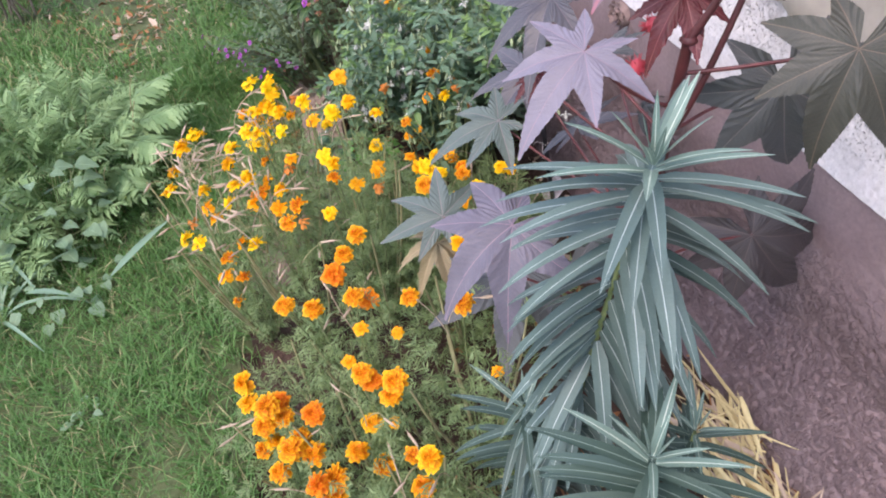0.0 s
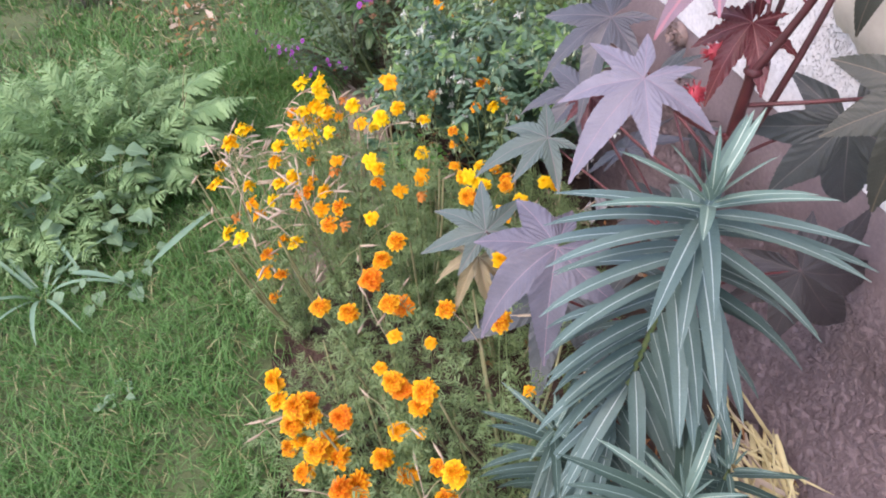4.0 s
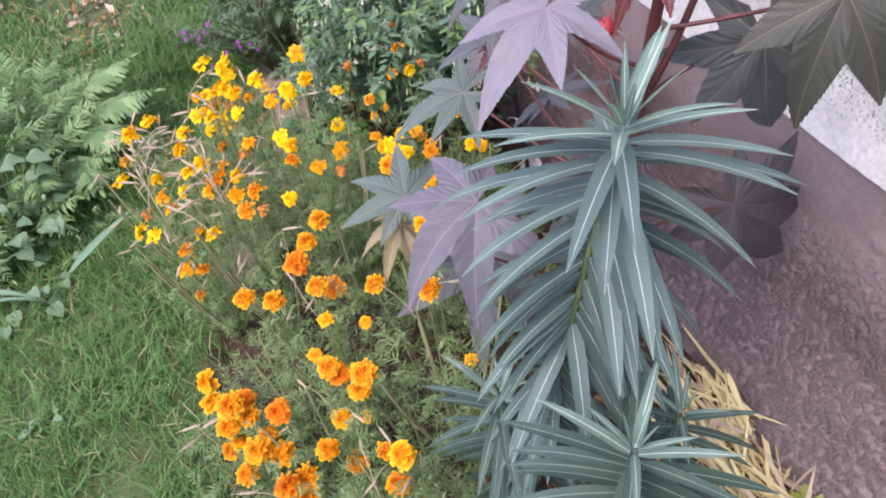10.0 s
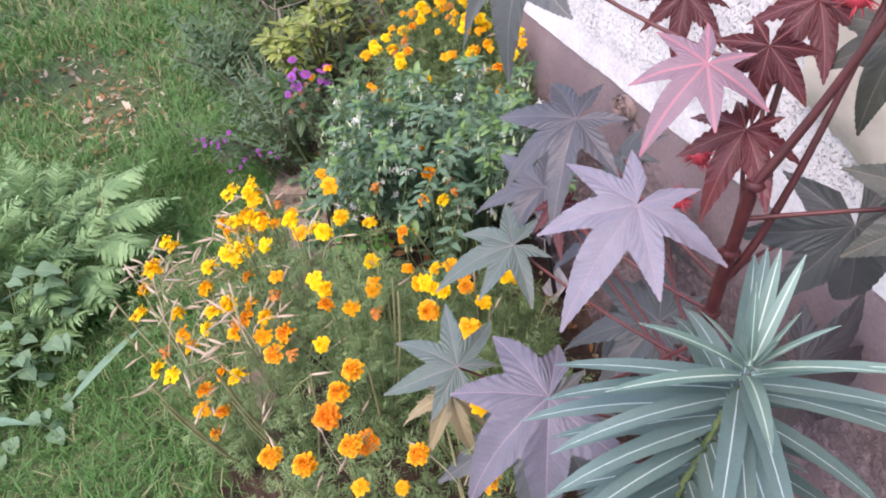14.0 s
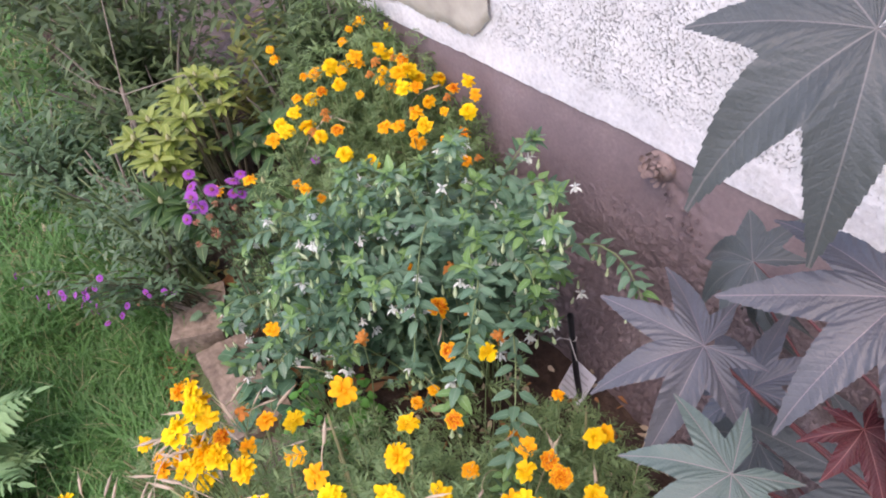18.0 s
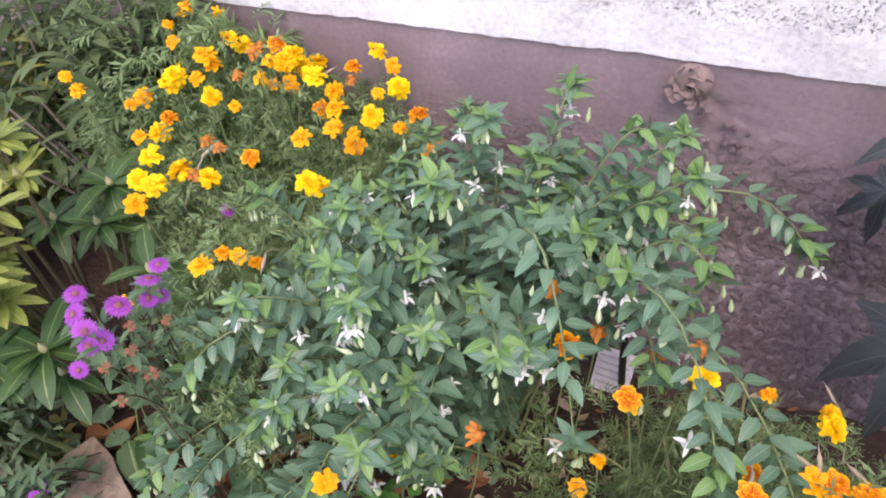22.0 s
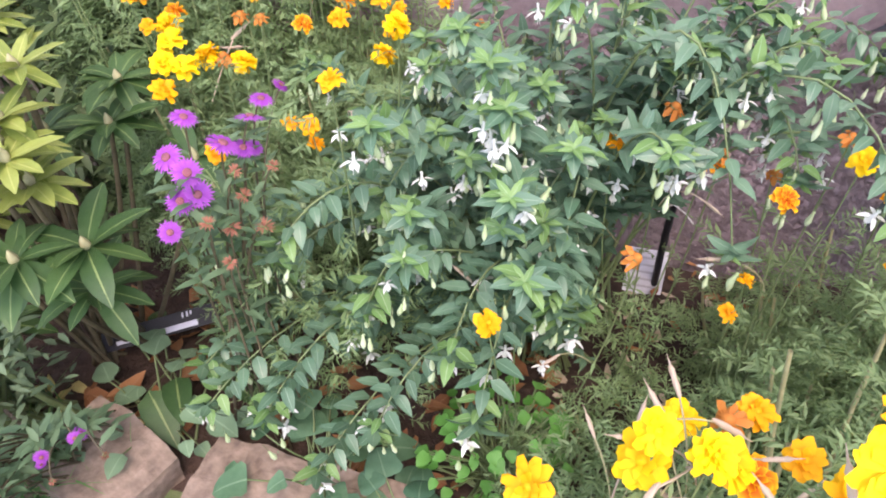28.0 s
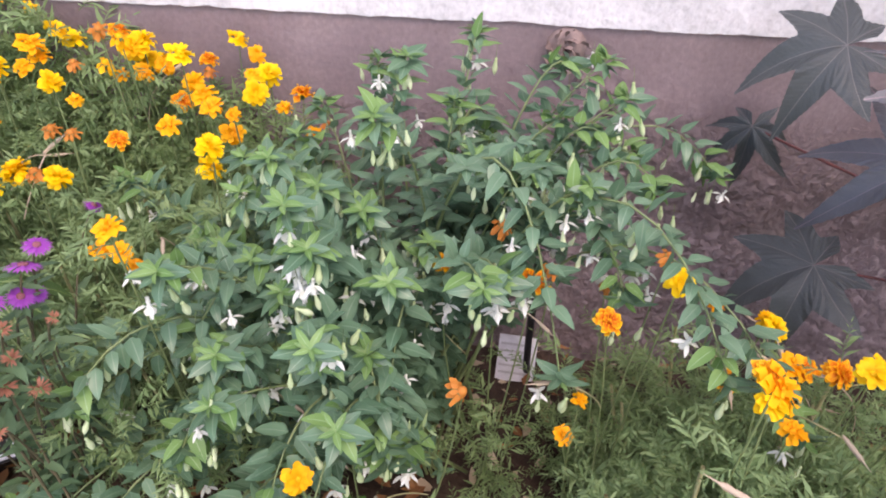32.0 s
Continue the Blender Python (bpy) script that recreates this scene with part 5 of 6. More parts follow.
# ---- rhododendron ----
def rhododendron():
    r = np.random.default_rng(41)
    o = np.array((-0.6, -0.5, -0.06))
    bush = thing("rhododendron_bush", "small rhododendron with yellow-green leaf whorls", "rhododendron", o)
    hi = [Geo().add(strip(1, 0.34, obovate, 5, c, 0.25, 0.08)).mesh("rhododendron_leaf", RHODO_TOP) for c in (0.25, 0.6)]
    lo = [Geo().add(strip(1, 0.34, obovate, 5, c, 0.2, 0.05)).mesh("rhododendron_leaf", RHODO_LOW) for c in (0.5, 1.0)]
    whorls = [(-0.43, -0.665, 0.449, 1), (-0.563, -0.628, 0.463, 1), (-0.463, -0.577, 0.489, 1), (-0.631, -0.488, 0.481, 1), (-0.607, -0.451, 0.469, 1), (-0.531, -0.675, 0.455, 1), (-0.634, -0.532, 0.461, 1), (-0.48, -0.63, 0.42, 1), (-0.507, -0.397, 0.37, 0), (-0.41, -0.65, 0.33, 0), (-0.46, -0.69, 0.34, 0), (-0.6, -0.45, 0.32, 0), (-0.68, -0.6, 0.3, 0), (-0.5, -0.45, 0.34, 0), (-0.36, -0.5, 0.34, 0), (-0.66, -0.62, 0.12, 0), (-0.52, -0.62, 0.27, 0), (-0.44, -0.64, 0.25, 0), (-0.6, -0.64, 0.36, 1), (-0.66, -0.6, 0.4, 1), (-0.64, -0.55, 0.36, 1)]
    whorls += [(x + r.normal(0, 0.04), y + r.normal(0, 0.04), z - r.uniform(0.01, 0.06), 1) for x, y, z, bright in whorls if bright]
    for x, y, z, bright in whorls:
        p = np.array((x, y, z)) - o
        st = put("branch", Geo().add(tube(curve3((r.normal(0, 0.03), r.normal(0, 0.03), 0), (p[0] * 0.6, p[1] * 0.6, p[2] * 0.45), p, 8), [0.0045, 0.003], 6)).mesh("branch", STEM_BROWN), bush)
        n = int(r.integers(10, 14))
        for k in range(n):
            a = 2.4 * k + r.normal(0, 0.2)
            e = r.uniform(-0.3, 0.2) + 0.9 * k / n
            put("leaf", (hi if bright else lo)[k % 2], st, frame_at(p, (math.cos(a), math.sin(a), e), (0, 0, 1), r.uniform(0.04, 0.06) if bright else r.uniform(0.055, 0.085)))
        put("bud", Geo().add(lathe([(0.002, -0.006), (0.006, 0), (0.005, 0.008), (0.001, 0.016)], 7), shift(p)).mesh("bud", STEM_TAN), st)


rhododendron()


# ---- asters ----
def aster_heads():
    g = Geo()
    for k in range(26):
        a = 2 * math.pi * k / 26
        g.add(strip(0.4 - 0.05 * (k % 2), 0.1, linear, 3, 0.3 + 0.25 * (k % 3), 0.15), frame_at((0.09 * math.cos(a), 0.09 * math.sin(a), 0.016 * (k % 3)), (math.cos(a), math.sin(a), 0.05 + 0.13 * (k % 3)), (0, 0, 1)), 0)
    g.add(lathe([(0.13, -0.02), (0.13, 0.06), (0.08, 0.085), (0.01, 0.09)], 10), None, 1)
    g.add(lathe([(0.03, -0.2), (0.12, -0.14), (0.15, -0.02)], 8), None, 2)
    fresh = g.mesh("aster_head", [PURPLE, ASTER_EYE, CALYX])
    g = Geo()
    r = np.random.default_rng(2)
    for k in range(40):
        d = unit((r.normal(0, 0.8), r.normal(0, 0.8), r.uniform(0, 1)))
        g.add(strip(0.24, 0.05, linear, 2, 0.3, 0.1), frame_at(d * 0.06, d, (0.2, 0.3, 1)), 0)
    g.add(lathe([(0.03, -0.2), (0.12, -0.14), (0.13, 0.0), (0.02, 0.06)], 8), None, 1)
    return fresh, g.mesh("aster_spent_head", [SPENT, CALYX])


FRESH, SPENT_HEAD = aster_heads()


def aster(base, heads, spent, size, seed, label):
    r = np.random.default_rng(seed)
    o = np.array((base[0], base[1], float(ground_z(*base))))
    plant = thing("aster_plant", label, "aster", o, "asters beside the fuchsia")
    fol = Geo()
    for k, h in enumerate(list(heads) + list(spent)):
        p = np.array(h) - o
        c = curve3((r.normal(0, 0.03), r.normal(0, 0.03), 0), (p[0] * 0.55, p[1] * 0.55, p[2] * 0.8 + 0.06), p, 14)
        st = put("stalk", Geo().add(tube(c, [0.0018, 0.0009], 4)).mesh("stalk", STEM_BROWN), plant)
        up = unit(unit(c[-1] - c[-3]) + (0.3, -0.4, 0.8) + r.normal(0, 0.5, 3))
        m = frame_at(p, np.cross(up, unit(r.normal(0, 1, 3))), up, size * r.uniform(0.7, 1.2))
        put("flower_head", FRESH if k < len(heads) else SPENT_HEAD, st, m, "purple daisy flower head" if k < len(heads) else "spent reddish brown flower head")
        for s in range(12):
            q = c[int(r.integers(3, 13))]
            a = r.uniform(0, 2 * math.pi)
            fol.add(SMALL_LEAF, frame_at(q, (math.cos(a), math.sin(a), r.uniform(0, 0.8)), (0, 0, 1), r.uniform(0.018, 0.034)))
    put("foliage", fol.mesh("foliage", ASTER_GREEN), plant, kind="stuff")


aster((-0.3, -0.6), ASTER_HIGH, [(-0.225, -0.635, 0.44), (-0.21, -0.655, 0.43), (-0.24, -0.675, 0.41), (-0.22, -0.69, 0.38), (-0.2, -0.61, 0.43), (-0.195, -0.66, 0.4), (-0.235, -0.65, 0.385)], 0.029, 51, "purple aster with fresh and spent flower heads")
aster((-0.52, -0.7), ASTER_LOW + [(x + 0.02 * math.cos(9 * x), y + 0.02 * math.sin(31 * y), z - 0.025) for x, y, z in ASTER_LOW], [(-0.58, -0.97, 0.18), (-0.4, -0.83, 0.18), (-0.45, -0.95, 0.17), (-0.37, -0.79, 0.17)], 0.018, 52, "purple aster trailing over the lawn edge")


# ---- border shrub with fern-like leaves ----
def tansy():
    r = np.random.default_rng(61)
    o = np.array((-0.4, -1.62, -0.02))
    bush = thing("tansy_bush", "dense clump of grey-green fern-like leaves beside the lawn", "tansy", o)
    meshes = [Geo().add(t).mesh("frond", FERN) for t in FROND]
    under = Geo()
    for k in range(460):
        a, q = r.uniform(0, 2 * math.pi), math.sqrt(r.uniform(0, 1))
        p = np.array((math.cos(a) * q * 0.4, math.sin(a) * q * 0.4 - 0.03, 0.02 + 0.21 * (1 - q * q * 0.8) * r.uniform(0.15, 1) ** 0.7))
        d = (math.cos(a) * (0.3 + q) + r.normal(0, 0.5), math.sin(a) * (0.3 + q) + r.normal(0, 0.5), r.uniform(0.35, 1.9) * (1.3 - 0.9 * q))
        m = frame_at(p, d, (r.normal(0, 0.5), r.normal(0, 0.5), 1), r.uniform(0.09, 0.17))
        if k < 295:
            put("frond", meshes[k % 4], bush, m)
        else:
            under.add(FROND[k % 4], m)
    put("foliage", under.mesh("foliage", FERN), bush, kind="stuff")
    # a few long arching fronds on the side of the bed
    long_frond = Geo().add(pinnate(13, 1.0, 0.42, 0.3, 0.5, True, 1.0, 0.12, 9)).mesh("frond", FERN)
    for p, d, size in (((0.06, 0.32, 0.12), (0.75, 0.75, 0.35), 0.2), ((0.0, 0.34, 0.13), (0.2, 0.95, 0.45), 0.21), ((0.14, 0.28, 0.1), (0.95, 0.35, 0.2), 0.19), ((-0.1, 0.32, 0.14), (-0.15, 0.9, 0.6), 0.19), ((0.2, 0.2, 0.12), (0.9, 0.2, 0.5), 0.17)):
        put("frond", long_frond, bush, frame_at(p, d, (0, 0, 1), size), "long bright green fern-like frond")
    for k in range(26):
        a, q = r.uniform(0, 2 * math.pi), math.sqrt(r.uniform(0, 1)) * 0.36
        tip = (math.cos(a) * q * 1.2, math.sin(a) * q * 1.2, r.uniform(0.15, 0.27))
        put("stem", Geo().add(tube(curve3((math.cos(a) * q, math.sin(a) * q, 0), (math.cos(a) * q, math.sin(a) * q, 0.12), tip, 6), [0.003, 0.0015], 4)).mesh("stem", STEM_TAN), bush)


tansy()


def weed_clump(place, n, size, spread, seed, name, label, category, mat, shape, high=0.16, parts=True):
    """Stalked leaves from one crown."""
    r = np.random.default_rng(seed)
    x, y = place
    o = np.array((x, y, float(ground_z(x, y))))
    plant = thing(name, label, category, o)
    mesh = Geo().add(shape).mesh("leaf", mat)
    joined = Geo()
    stalks = Geo()
    for k in range(n):
        a, q = r.uniform(0, 2 * math.pi), math.sqrt(r.uniform(0.05, 1)) * spread
        p = np.array((math.cos(a) * q, math.sin(a) * q, high * r.uniform(0.3, 1) * (1 - 0.4 * (q / spread) ** 2)))
        m = frame_at(p, (math.cos(a) + r.normal(0, 0.4), math.sin(a) + r.normal(0, 0.4), r.uniform(-0.3, 0.3)), (0, 0, 1), size * r.uniform(0.6, 1.2))
        if parts:
            put("leaf", mesh, plant, m)
        else:
            joined.add(shape, m)
        stalks.add(tube(curve3((r.normal(0, 0.02), r.normal(0, 0.02), 0), (p[0] * 0.6, p[1] * 0.6, p[2] * 0.7), p, 5), [0.002, 0.0012], 4))
    put("stalk", stalks.mesh("stalk", STEM_GREEN), plant, kind="stuff")
    if not parts:
        put("foliage", joined.mesh("foliage", mat), plant, kind="stuff")


def heart(s):
    return max(0.05, min(1.0, 0.75 + 2.2 * s) * (1 - s ** 1.7) ** 0.62)


HEART_LEAF = strip(1, 0.95, heart, 8, 0.7, 0.2, 0.12)
ROUND_LEAF = strip(1, 0.85, ovate, 6, 0.5, 0.25, 0.2)
weed_clump((-0.12, -1.52), 34, 0.055, 0.17, 71, "violet_clump", "low clump of rounded pale green leaves", "violet", WEED, ROUND_LEAF, 0.28)
weed_clump((0.1, -1.5), 26, 0.04, 0.14, 72, "violet_clump", "small rounded leaves spilling onto the lawn", "violet", WEED, ROUND_LEAF, 0.07)
weed_clump((-0.2, -0.69), 24, 0.045, 0.1, 73, "violet_clump", "heart-shaped dark green leaves over the edging stones", "violet", leaf_material("heart_green", (0.05, 0.14, 0.07), (0.12, 0.24, 0.13), rib=(0.2, 0.33, 0.2), rib_width=0.03, island=False), HEART_LEAF, 0.11)
weed_clump((-0.07, -0.74), 16, 0.05, 0.09, 78, "violet_clump", "broad heart-shaped leaves hanging over the sandstone edging", "violet", leaf_material("heart_dark_green", (0.045, 0.13, 0.075), (0.1, 0.21, 0.125), rib=(0.17, 0.29, 0.18), rib_width=0.025, island=False), HEART_LEAF, 0.09)
weed_clump((-0.45, -0.63), 22, 0.04, 0.12, 74, "violet_clump", "small green leaves behind the edging stones", "violet", WEED, ROUND_LEAF, 0.1)
weed_clump((0.02, -0.63), 120, 0.02, 0.09, 75, "parsley_clump", "bright green curly clump at the foot of the fuchsia", "herb", PARSLEY, ROUND_LEAF, 0.17, False)
weed_clump((-0.5, -0.53), 6, 0.1, 0.1, 76, "broad_weed", "broad dark green leaves by the fallen label", "weed", RHODO_LOW, strip(1, 0.5, ovate, 6, 0.5, 0.2, 0.1), 0.14)
weed_clump((0.55, -1.42), 10, 0.022, 0.05, 77, "lawn_weed", "small pale weed rosette in the lawn", "weed", WEED, ROUND_LEAF, 0.04)


def straps(place, n, length, width, seed, label, lean=1.0):
    r = np.random.default_rng(seed)
    x, y = place
    o = np.array((x, y, float(ground_z(x, y))))
    plant = thing("daylily_clump", label, "daylily", o)
    for k in range(n):
        a = 2 * math.pi * k / n + r.normal(0, 0.3)
        t = strip(length * r.uniform(0.6, 1.15), width * r.uniform(0.7, 1.2), linear, 9, r.uniform(0.6, 1.9) * lean, 0.5, 0.02)
        put("leaf", Geo().add(t, frame_at((math.cos(a) * 0.01, math.sin(a) * 0.01, 0), (math.cos(a), math.sin(a), r.uniform(0.8, 2.2)), (0, 0, 1))).mesh("strap_leaf", STRAP), plant)


straps((0.14, -1.68), 10, 0.3, 0.013, 81, "clump of long narrow green strap leaves at the lawn edge")
straps((-0.15, -1.72), 9, 0.34, 0.018, 82, "bluish strap leaves among the fern-like foliage", 0.8)
fallen = thing("fallen_leaf", "long pale strap leaf lying on the lawn edge", "leaf", (0.2, -1.36, 0.06))
put("blade", Geo().add(strip(0.24, 0.02, lance, 8, 0.25, 0.3), frame_at((0, 0, 0), (-0.55, 0.55, 0.1), (0.2, 0, 1))).mesh("blade", STRAP), fallen)
fallen = thing("fallen_leaf", "short silvery strap leaf bent over the grass", "leaf", (0.2, -1.55, 0.09))
put("blade", Geo().add(strip(0.13, 0.022, lance, 8, 0.4, 0.3), frame_at((0, 0, 0), (0.2, 0.5, 0.1), (-0.3, 0, 1))).mesh("blade", STRAP), fallen)


# ---- shaded shrubs at the far end ----
def shrub(place, radius, high, stems, leaves, leaf_size, mat, seed, label, dry=6, name="shrub"):
    r = np.random.default_rng(seed)
    x, y = place
    o = np.array((x, y, float(ground_z(x, y))))
    plant = thing(name, label, "shrub", o, "shrubs at the far end of the bed")
    fol = Geo()
    ends = []
    for k in range(stems):
        a = r.uniform(0, 2 * math.pi)
        tip = np.array((math.cos(a) * radius * r.uniform(0.2, 1), math.sin(a) * radius * r.uniform(0.2, 1), high * r.uniform(0.6, 1.1)))
        c = curve3((r.normal(0, 0.04), r.normal(0, 0.04), 0), (tip[0] * 0.4, tip[1] * 0.4, tip[2] * 0.6), tip, 10)
        ends.append(c)
        put("stem", Geo().add(tube(c, [0.006, 0.0025], 5)).mesh("stem", TWIG if k < dry else STEM_GREEN), plant)
    for k in range(leaves):
        c = ends[int(r.integers(dry if dry < stems else 0, stems))]
        p = c[int(r.integers(3, 10))] + r.normal(0, 0.035, 3)
        a = r.uniform(0, 2 * math.pi)
        fol.add(SMALL_LEAF, frame_at(p, (math.cos(a), math.sin(a), r.uniform(-0.6, 0.5)), (0, 0, 1), leaf_size * r.uniform(0.6, 1.3)))
    put("foliage", fol.mesh("foliage", mat), plant, kind="stuff")


shrub((-1.15, -0.5), 0.3, 0.45, 30, 1700, 0.05, SHADE_GREEN, 91, "shaded twiggy shrub with dull green leaves", 12)
shrub((-1.6, -0.45), 0.42, 0.55, 30, 2000, 0.06, SHADE_GREEN, 92, "dark leafy shrub with dry brown stems", 10)
shrub((-1.1, -0.16), 0.22, 0.5, 24, 1100, 0.06, leaf_material("yellowing_green", (0.07, 0.11, 0.03), (0.3, 0.3, 0.08), rough=0.55), 93, "upright perennial with yellowing leaves beside the wall", 7)
shrub((-1.3, -0.85), 0.25, 0.28, 24, 1100, 0.04, ASTER_GREEN, 90, "low grey-green perennial spilling on the lawn", 9)
shrub((-2.3, -0.5), 0.5, 0.6, 24, 1100, 0.07, SHADE_GREEN, 94, "dark shrub at the end of the bed", 8)
shrub((-0.64, -0.71), 0.15, 0.3, 26, 1000, 0.026, leaf_material("silvery_green", (0.065, 0.115, 0.06), (0.17, 0.25, 0.145), rough=0.6), 87, "feathery silvery green perennial beside the rhododendron", 4)
shrub((-0.85, -0.72), 0.22, 0.3, 22, 750, 0.03, ASTER_GREEN, 95, "wispy grey-green perennial leaning over the lawn", 8)
shrub((-1.75, -1.85), 0.35, 0.75, 9, 500, 0.08, SHADE_GREEN, 96, "shrub with dark bare stems beyond the lawn", 6)
shrub((-2.6, -2.3), 0.5, 0.5, 20, 900, 0.08, FERN, 97, "pale green bush beyond the lawn", 4)
shrub((-0.95, -2.35), 0.4, 0.4, 20, 800, 0.06, SHADE_GREEN, 98, "low green border plants", 4)
shrub((-0.78, -0.2), 0.18, 0.44, 18, 900, 0.045, SHADE_GREEN, 99, "thin dry perennial behind the marigolds", 9)

shrub((-0.73, -0.1), 0.13, 0.6, 30, 2600, 0.05, SHADE_GREEN, 88, "dense dark green perennial against the wall beside the marigolds", 5)
shrub((-0.93, -0.14), 0.16, 0.62, 20, 900, 0.06, SHADE_GREEN, 89, "dark leafy perennial against the wall beyond the marigolds", 5)

# grey stake and dead twigs leaning over the rhododendron
stake = thing("wooden_stake", "weathered grey stake leaning behind the rhododendron", "stake", (-0.75, -0.67, 0.02))
put("shaft", Geo().add(tube([(0.0, 0.0, 0), (-0.12, 0.04, 0.16), (-0.27, 0.08, 0.33)], [0.007, 0.006], 6)).mesh("shaft", TWIG), stake)
twig = thing("dead_twig", "thin bare grey branch with side twigs leaning over the bed", "twig", (-0.6, -0.72, 0.05))
put("main_twig", Geo().add(tube([(0.02, 0, 0), (-0.07, 0.03, 0.16), (-0.2, 0.1, 0.38), (-0.3, 0.16, 0.56)], [0.003, 0.0016], 5)).mesh("main_twig", TWIG), twig)
for pts in (((-0.07, 0.03, 0.16), (-0.14, 0.0, 0.2), (-0.2, -0.04, 0.22)), ((-0.2, 0.1, 0.38), (-0.1, 0.16, 0.42), (0.02, 0.2, 0.47), (0.09, 0.2, 0.42)), ((-0.2, 0.1, 0.38), (-0.3, 0.05, 0.4), (-0.42, 0.02, 0.42)), ((-0.12, 0.06, 0.25), (-0.08, 0.12, 0.33), (-0.06, 0.14, 0.4))):
    put("side_twig", Geo().add(tube(pts, [0.0017, 0.001], 4)).mesh("side_twig", TWIG), twig)


# ---- marigolds ----
LAWNWARD = (-0.2, -0.6, 0.5)
marigold((-0.51, -0.27), [("Y", -0.478, -0.301, 0.402), ("o", -0.484, -0.267, 0.405), ("Y", -0.493, -0.230, 0.444), ("s", -0.544, -0.276, 0.425), ("Y", -0.471, -0.236, 0.463), ("s", -0.603, -0.314, 0.488), ("s", -0.591, -0.316, 0.467), ("s", -0.489, -0.329, 0.412), ("o", -0.547, -0.246, 0.417), ("s", -0.435, -0.231, 0.461)], 330, 1, 0.12, 1, "marigold with open orange flowers and feathery leaves", bloom=0.88)
marigold((-0.51, -0.13), [("Y", -0.557, -0.142, 0.406), ("Y", -0.550, -0.166, 0.400), ("Y", -0.455, -0.115, 0.460), ("Y", -0.451, -0.182, 0.470), ("Y", -0.448, -0.096, 0.438), ("Y", -0.535, -0.040, 0.460), ("o", -0.450, -0.175, 0.449), ("s", -0.570, -0.123, 0.475), ("s", -0.520, -0.172, 0.478), ("o", -0.536, -0.111, 0.501)], 330, 1, 0.12, 2, "bushy marigold with full yellow flowers by the wall", bloom=0.88)
marigold((-0.39, -0.36), [("Y", -0.353, -0.351, 0.384), ("o", -0.320, -0.345, 0.443), ("o", -0.375, -0.358, 0.395), ("Y", -0.403, -0.404, 0.402), ("Y", -0.397, -0.358, 0.393), ("Y", -0.430, -0.404, 0.404), ("Y", -0.441, -0.361, 0.411), ("Y", -0.376, -0.271, 0.465), ("o", -0.354, -0.330, 0.437), ("o", -0.420, -0.431, 0.384)], 330, 1, 0.11, 3, "bushy marigold with full yellow flowers by the wall", bloom=0.88)
marigold((-0.34, -0.16), [("Y", -0.258, -0.247, 0.400), ("o", -0.279, -0.153, 0.384), ("o", -0.320, -0.161, 0.428), ("Y", -0.351, -0.088, 0.411), ("Y", -0.323, -0.189, 0.489), ("Y", -0.333, -0.149, 0.457), ("Y", -0.304, -0.128, 0.424), ("Y", -0.357, -0.102, 0.432), ("o", -0.395, -0.120, 0.462), ("Y", -0.249, -0.190, 0.471), ("o", -0.343, -0.196, 0.501), ("Y", -0.329, -0.129, 0.457), ("Y", -0.356, -0.182, 0.449), ("s", -0.389, -0.221, 0.413), ("o", -0.369, -0.111, 0.461), ("o", -0.402, -0.182, 0.447), ("s", -0.351, -0.165, 0.423)], 330, 1, 0.11, 4, "bushy marigold with full yellow flowers by the wall", bloom=0.88)
marigold((-0.26, -0.06), [("o", -0.204, -0.045, 0.407), ("Y", -0.276, -0.117, 0.394), ("o", -0.271, -0.071, 0.392), ("Y", -0.367, -0.022, 0.376), ("Y", -0.231, -0.038, 0.427), ("Y", -0.173, -0.089, 0.399), ("o", -0.278, -0.047, 0.396)], 330, 1, 0.13, 5, "bushy marigold with full yellow flowers by the wall", bloom=0.88)
marigold((-0.21, -0.46), [("s", -0.251, -0.615, 0.443), ("o", -0.263, -0.350, 0.440), ("Y", -0.171, -0.336, 0.400), ("s", -0.143, -0.582, 0.508), ("Y", -0.130, -0.406, 0.475), ("s", -0.237, -0.433, 0.329), ("s", -0.245, -0.470, 0.382), ("s", -0.225, -0.465, 0.377)], 330, 1, 0.17, 6, "marigold with open orange flowers and feathery leaves", bloom=0.88)
marigold((-0.15, -0.19), [("Y", -0.147, -0.219, 0.438), ("o", -0.106, -0.158, 0.409), ("Y", -0.193, -0.251, 0.433), ("o", -0.192, -0.212, 0.372), ("Y", -0.235, -0.178, 0.410), ("s", -0.175, -0.149, 0.427), ("s", -0.123, -0.189, 0.403), ("o", -0.082, -0.142, 0.357), ("s", -0.095, -0.163, 0.348), ("s", -0.178, -0.228, 0.410)], 330, 1, 0.12, 7, "marigold with open orange flowers and feathery leaves", bloom=0.88)
marigold((-0.09, -0.94), [("y", -0.092, -0.943, 0.138)], 45, 2, 0.08, 8, "bushy marigold with ruffled yellow flowers and feathery leaves", bloom=0.86)
marigold((0.06, -0.61), [("o", 0.142, -0.576, 0.336), ("s", 0.011, -0.675, 0.327), ("s", 0.027, -0.570, 0.228)], 12, 2, 0.13, 9, "marigold with open orange flowers and feathery leaves")
marigold((0.09, -1.05), [("y", 0.095, -1.047, 0.326)], 30, 26, 0.08, 10, "bushy marigold with ruffled yellow flowers and feathery leaves", face=LAWNWARD)
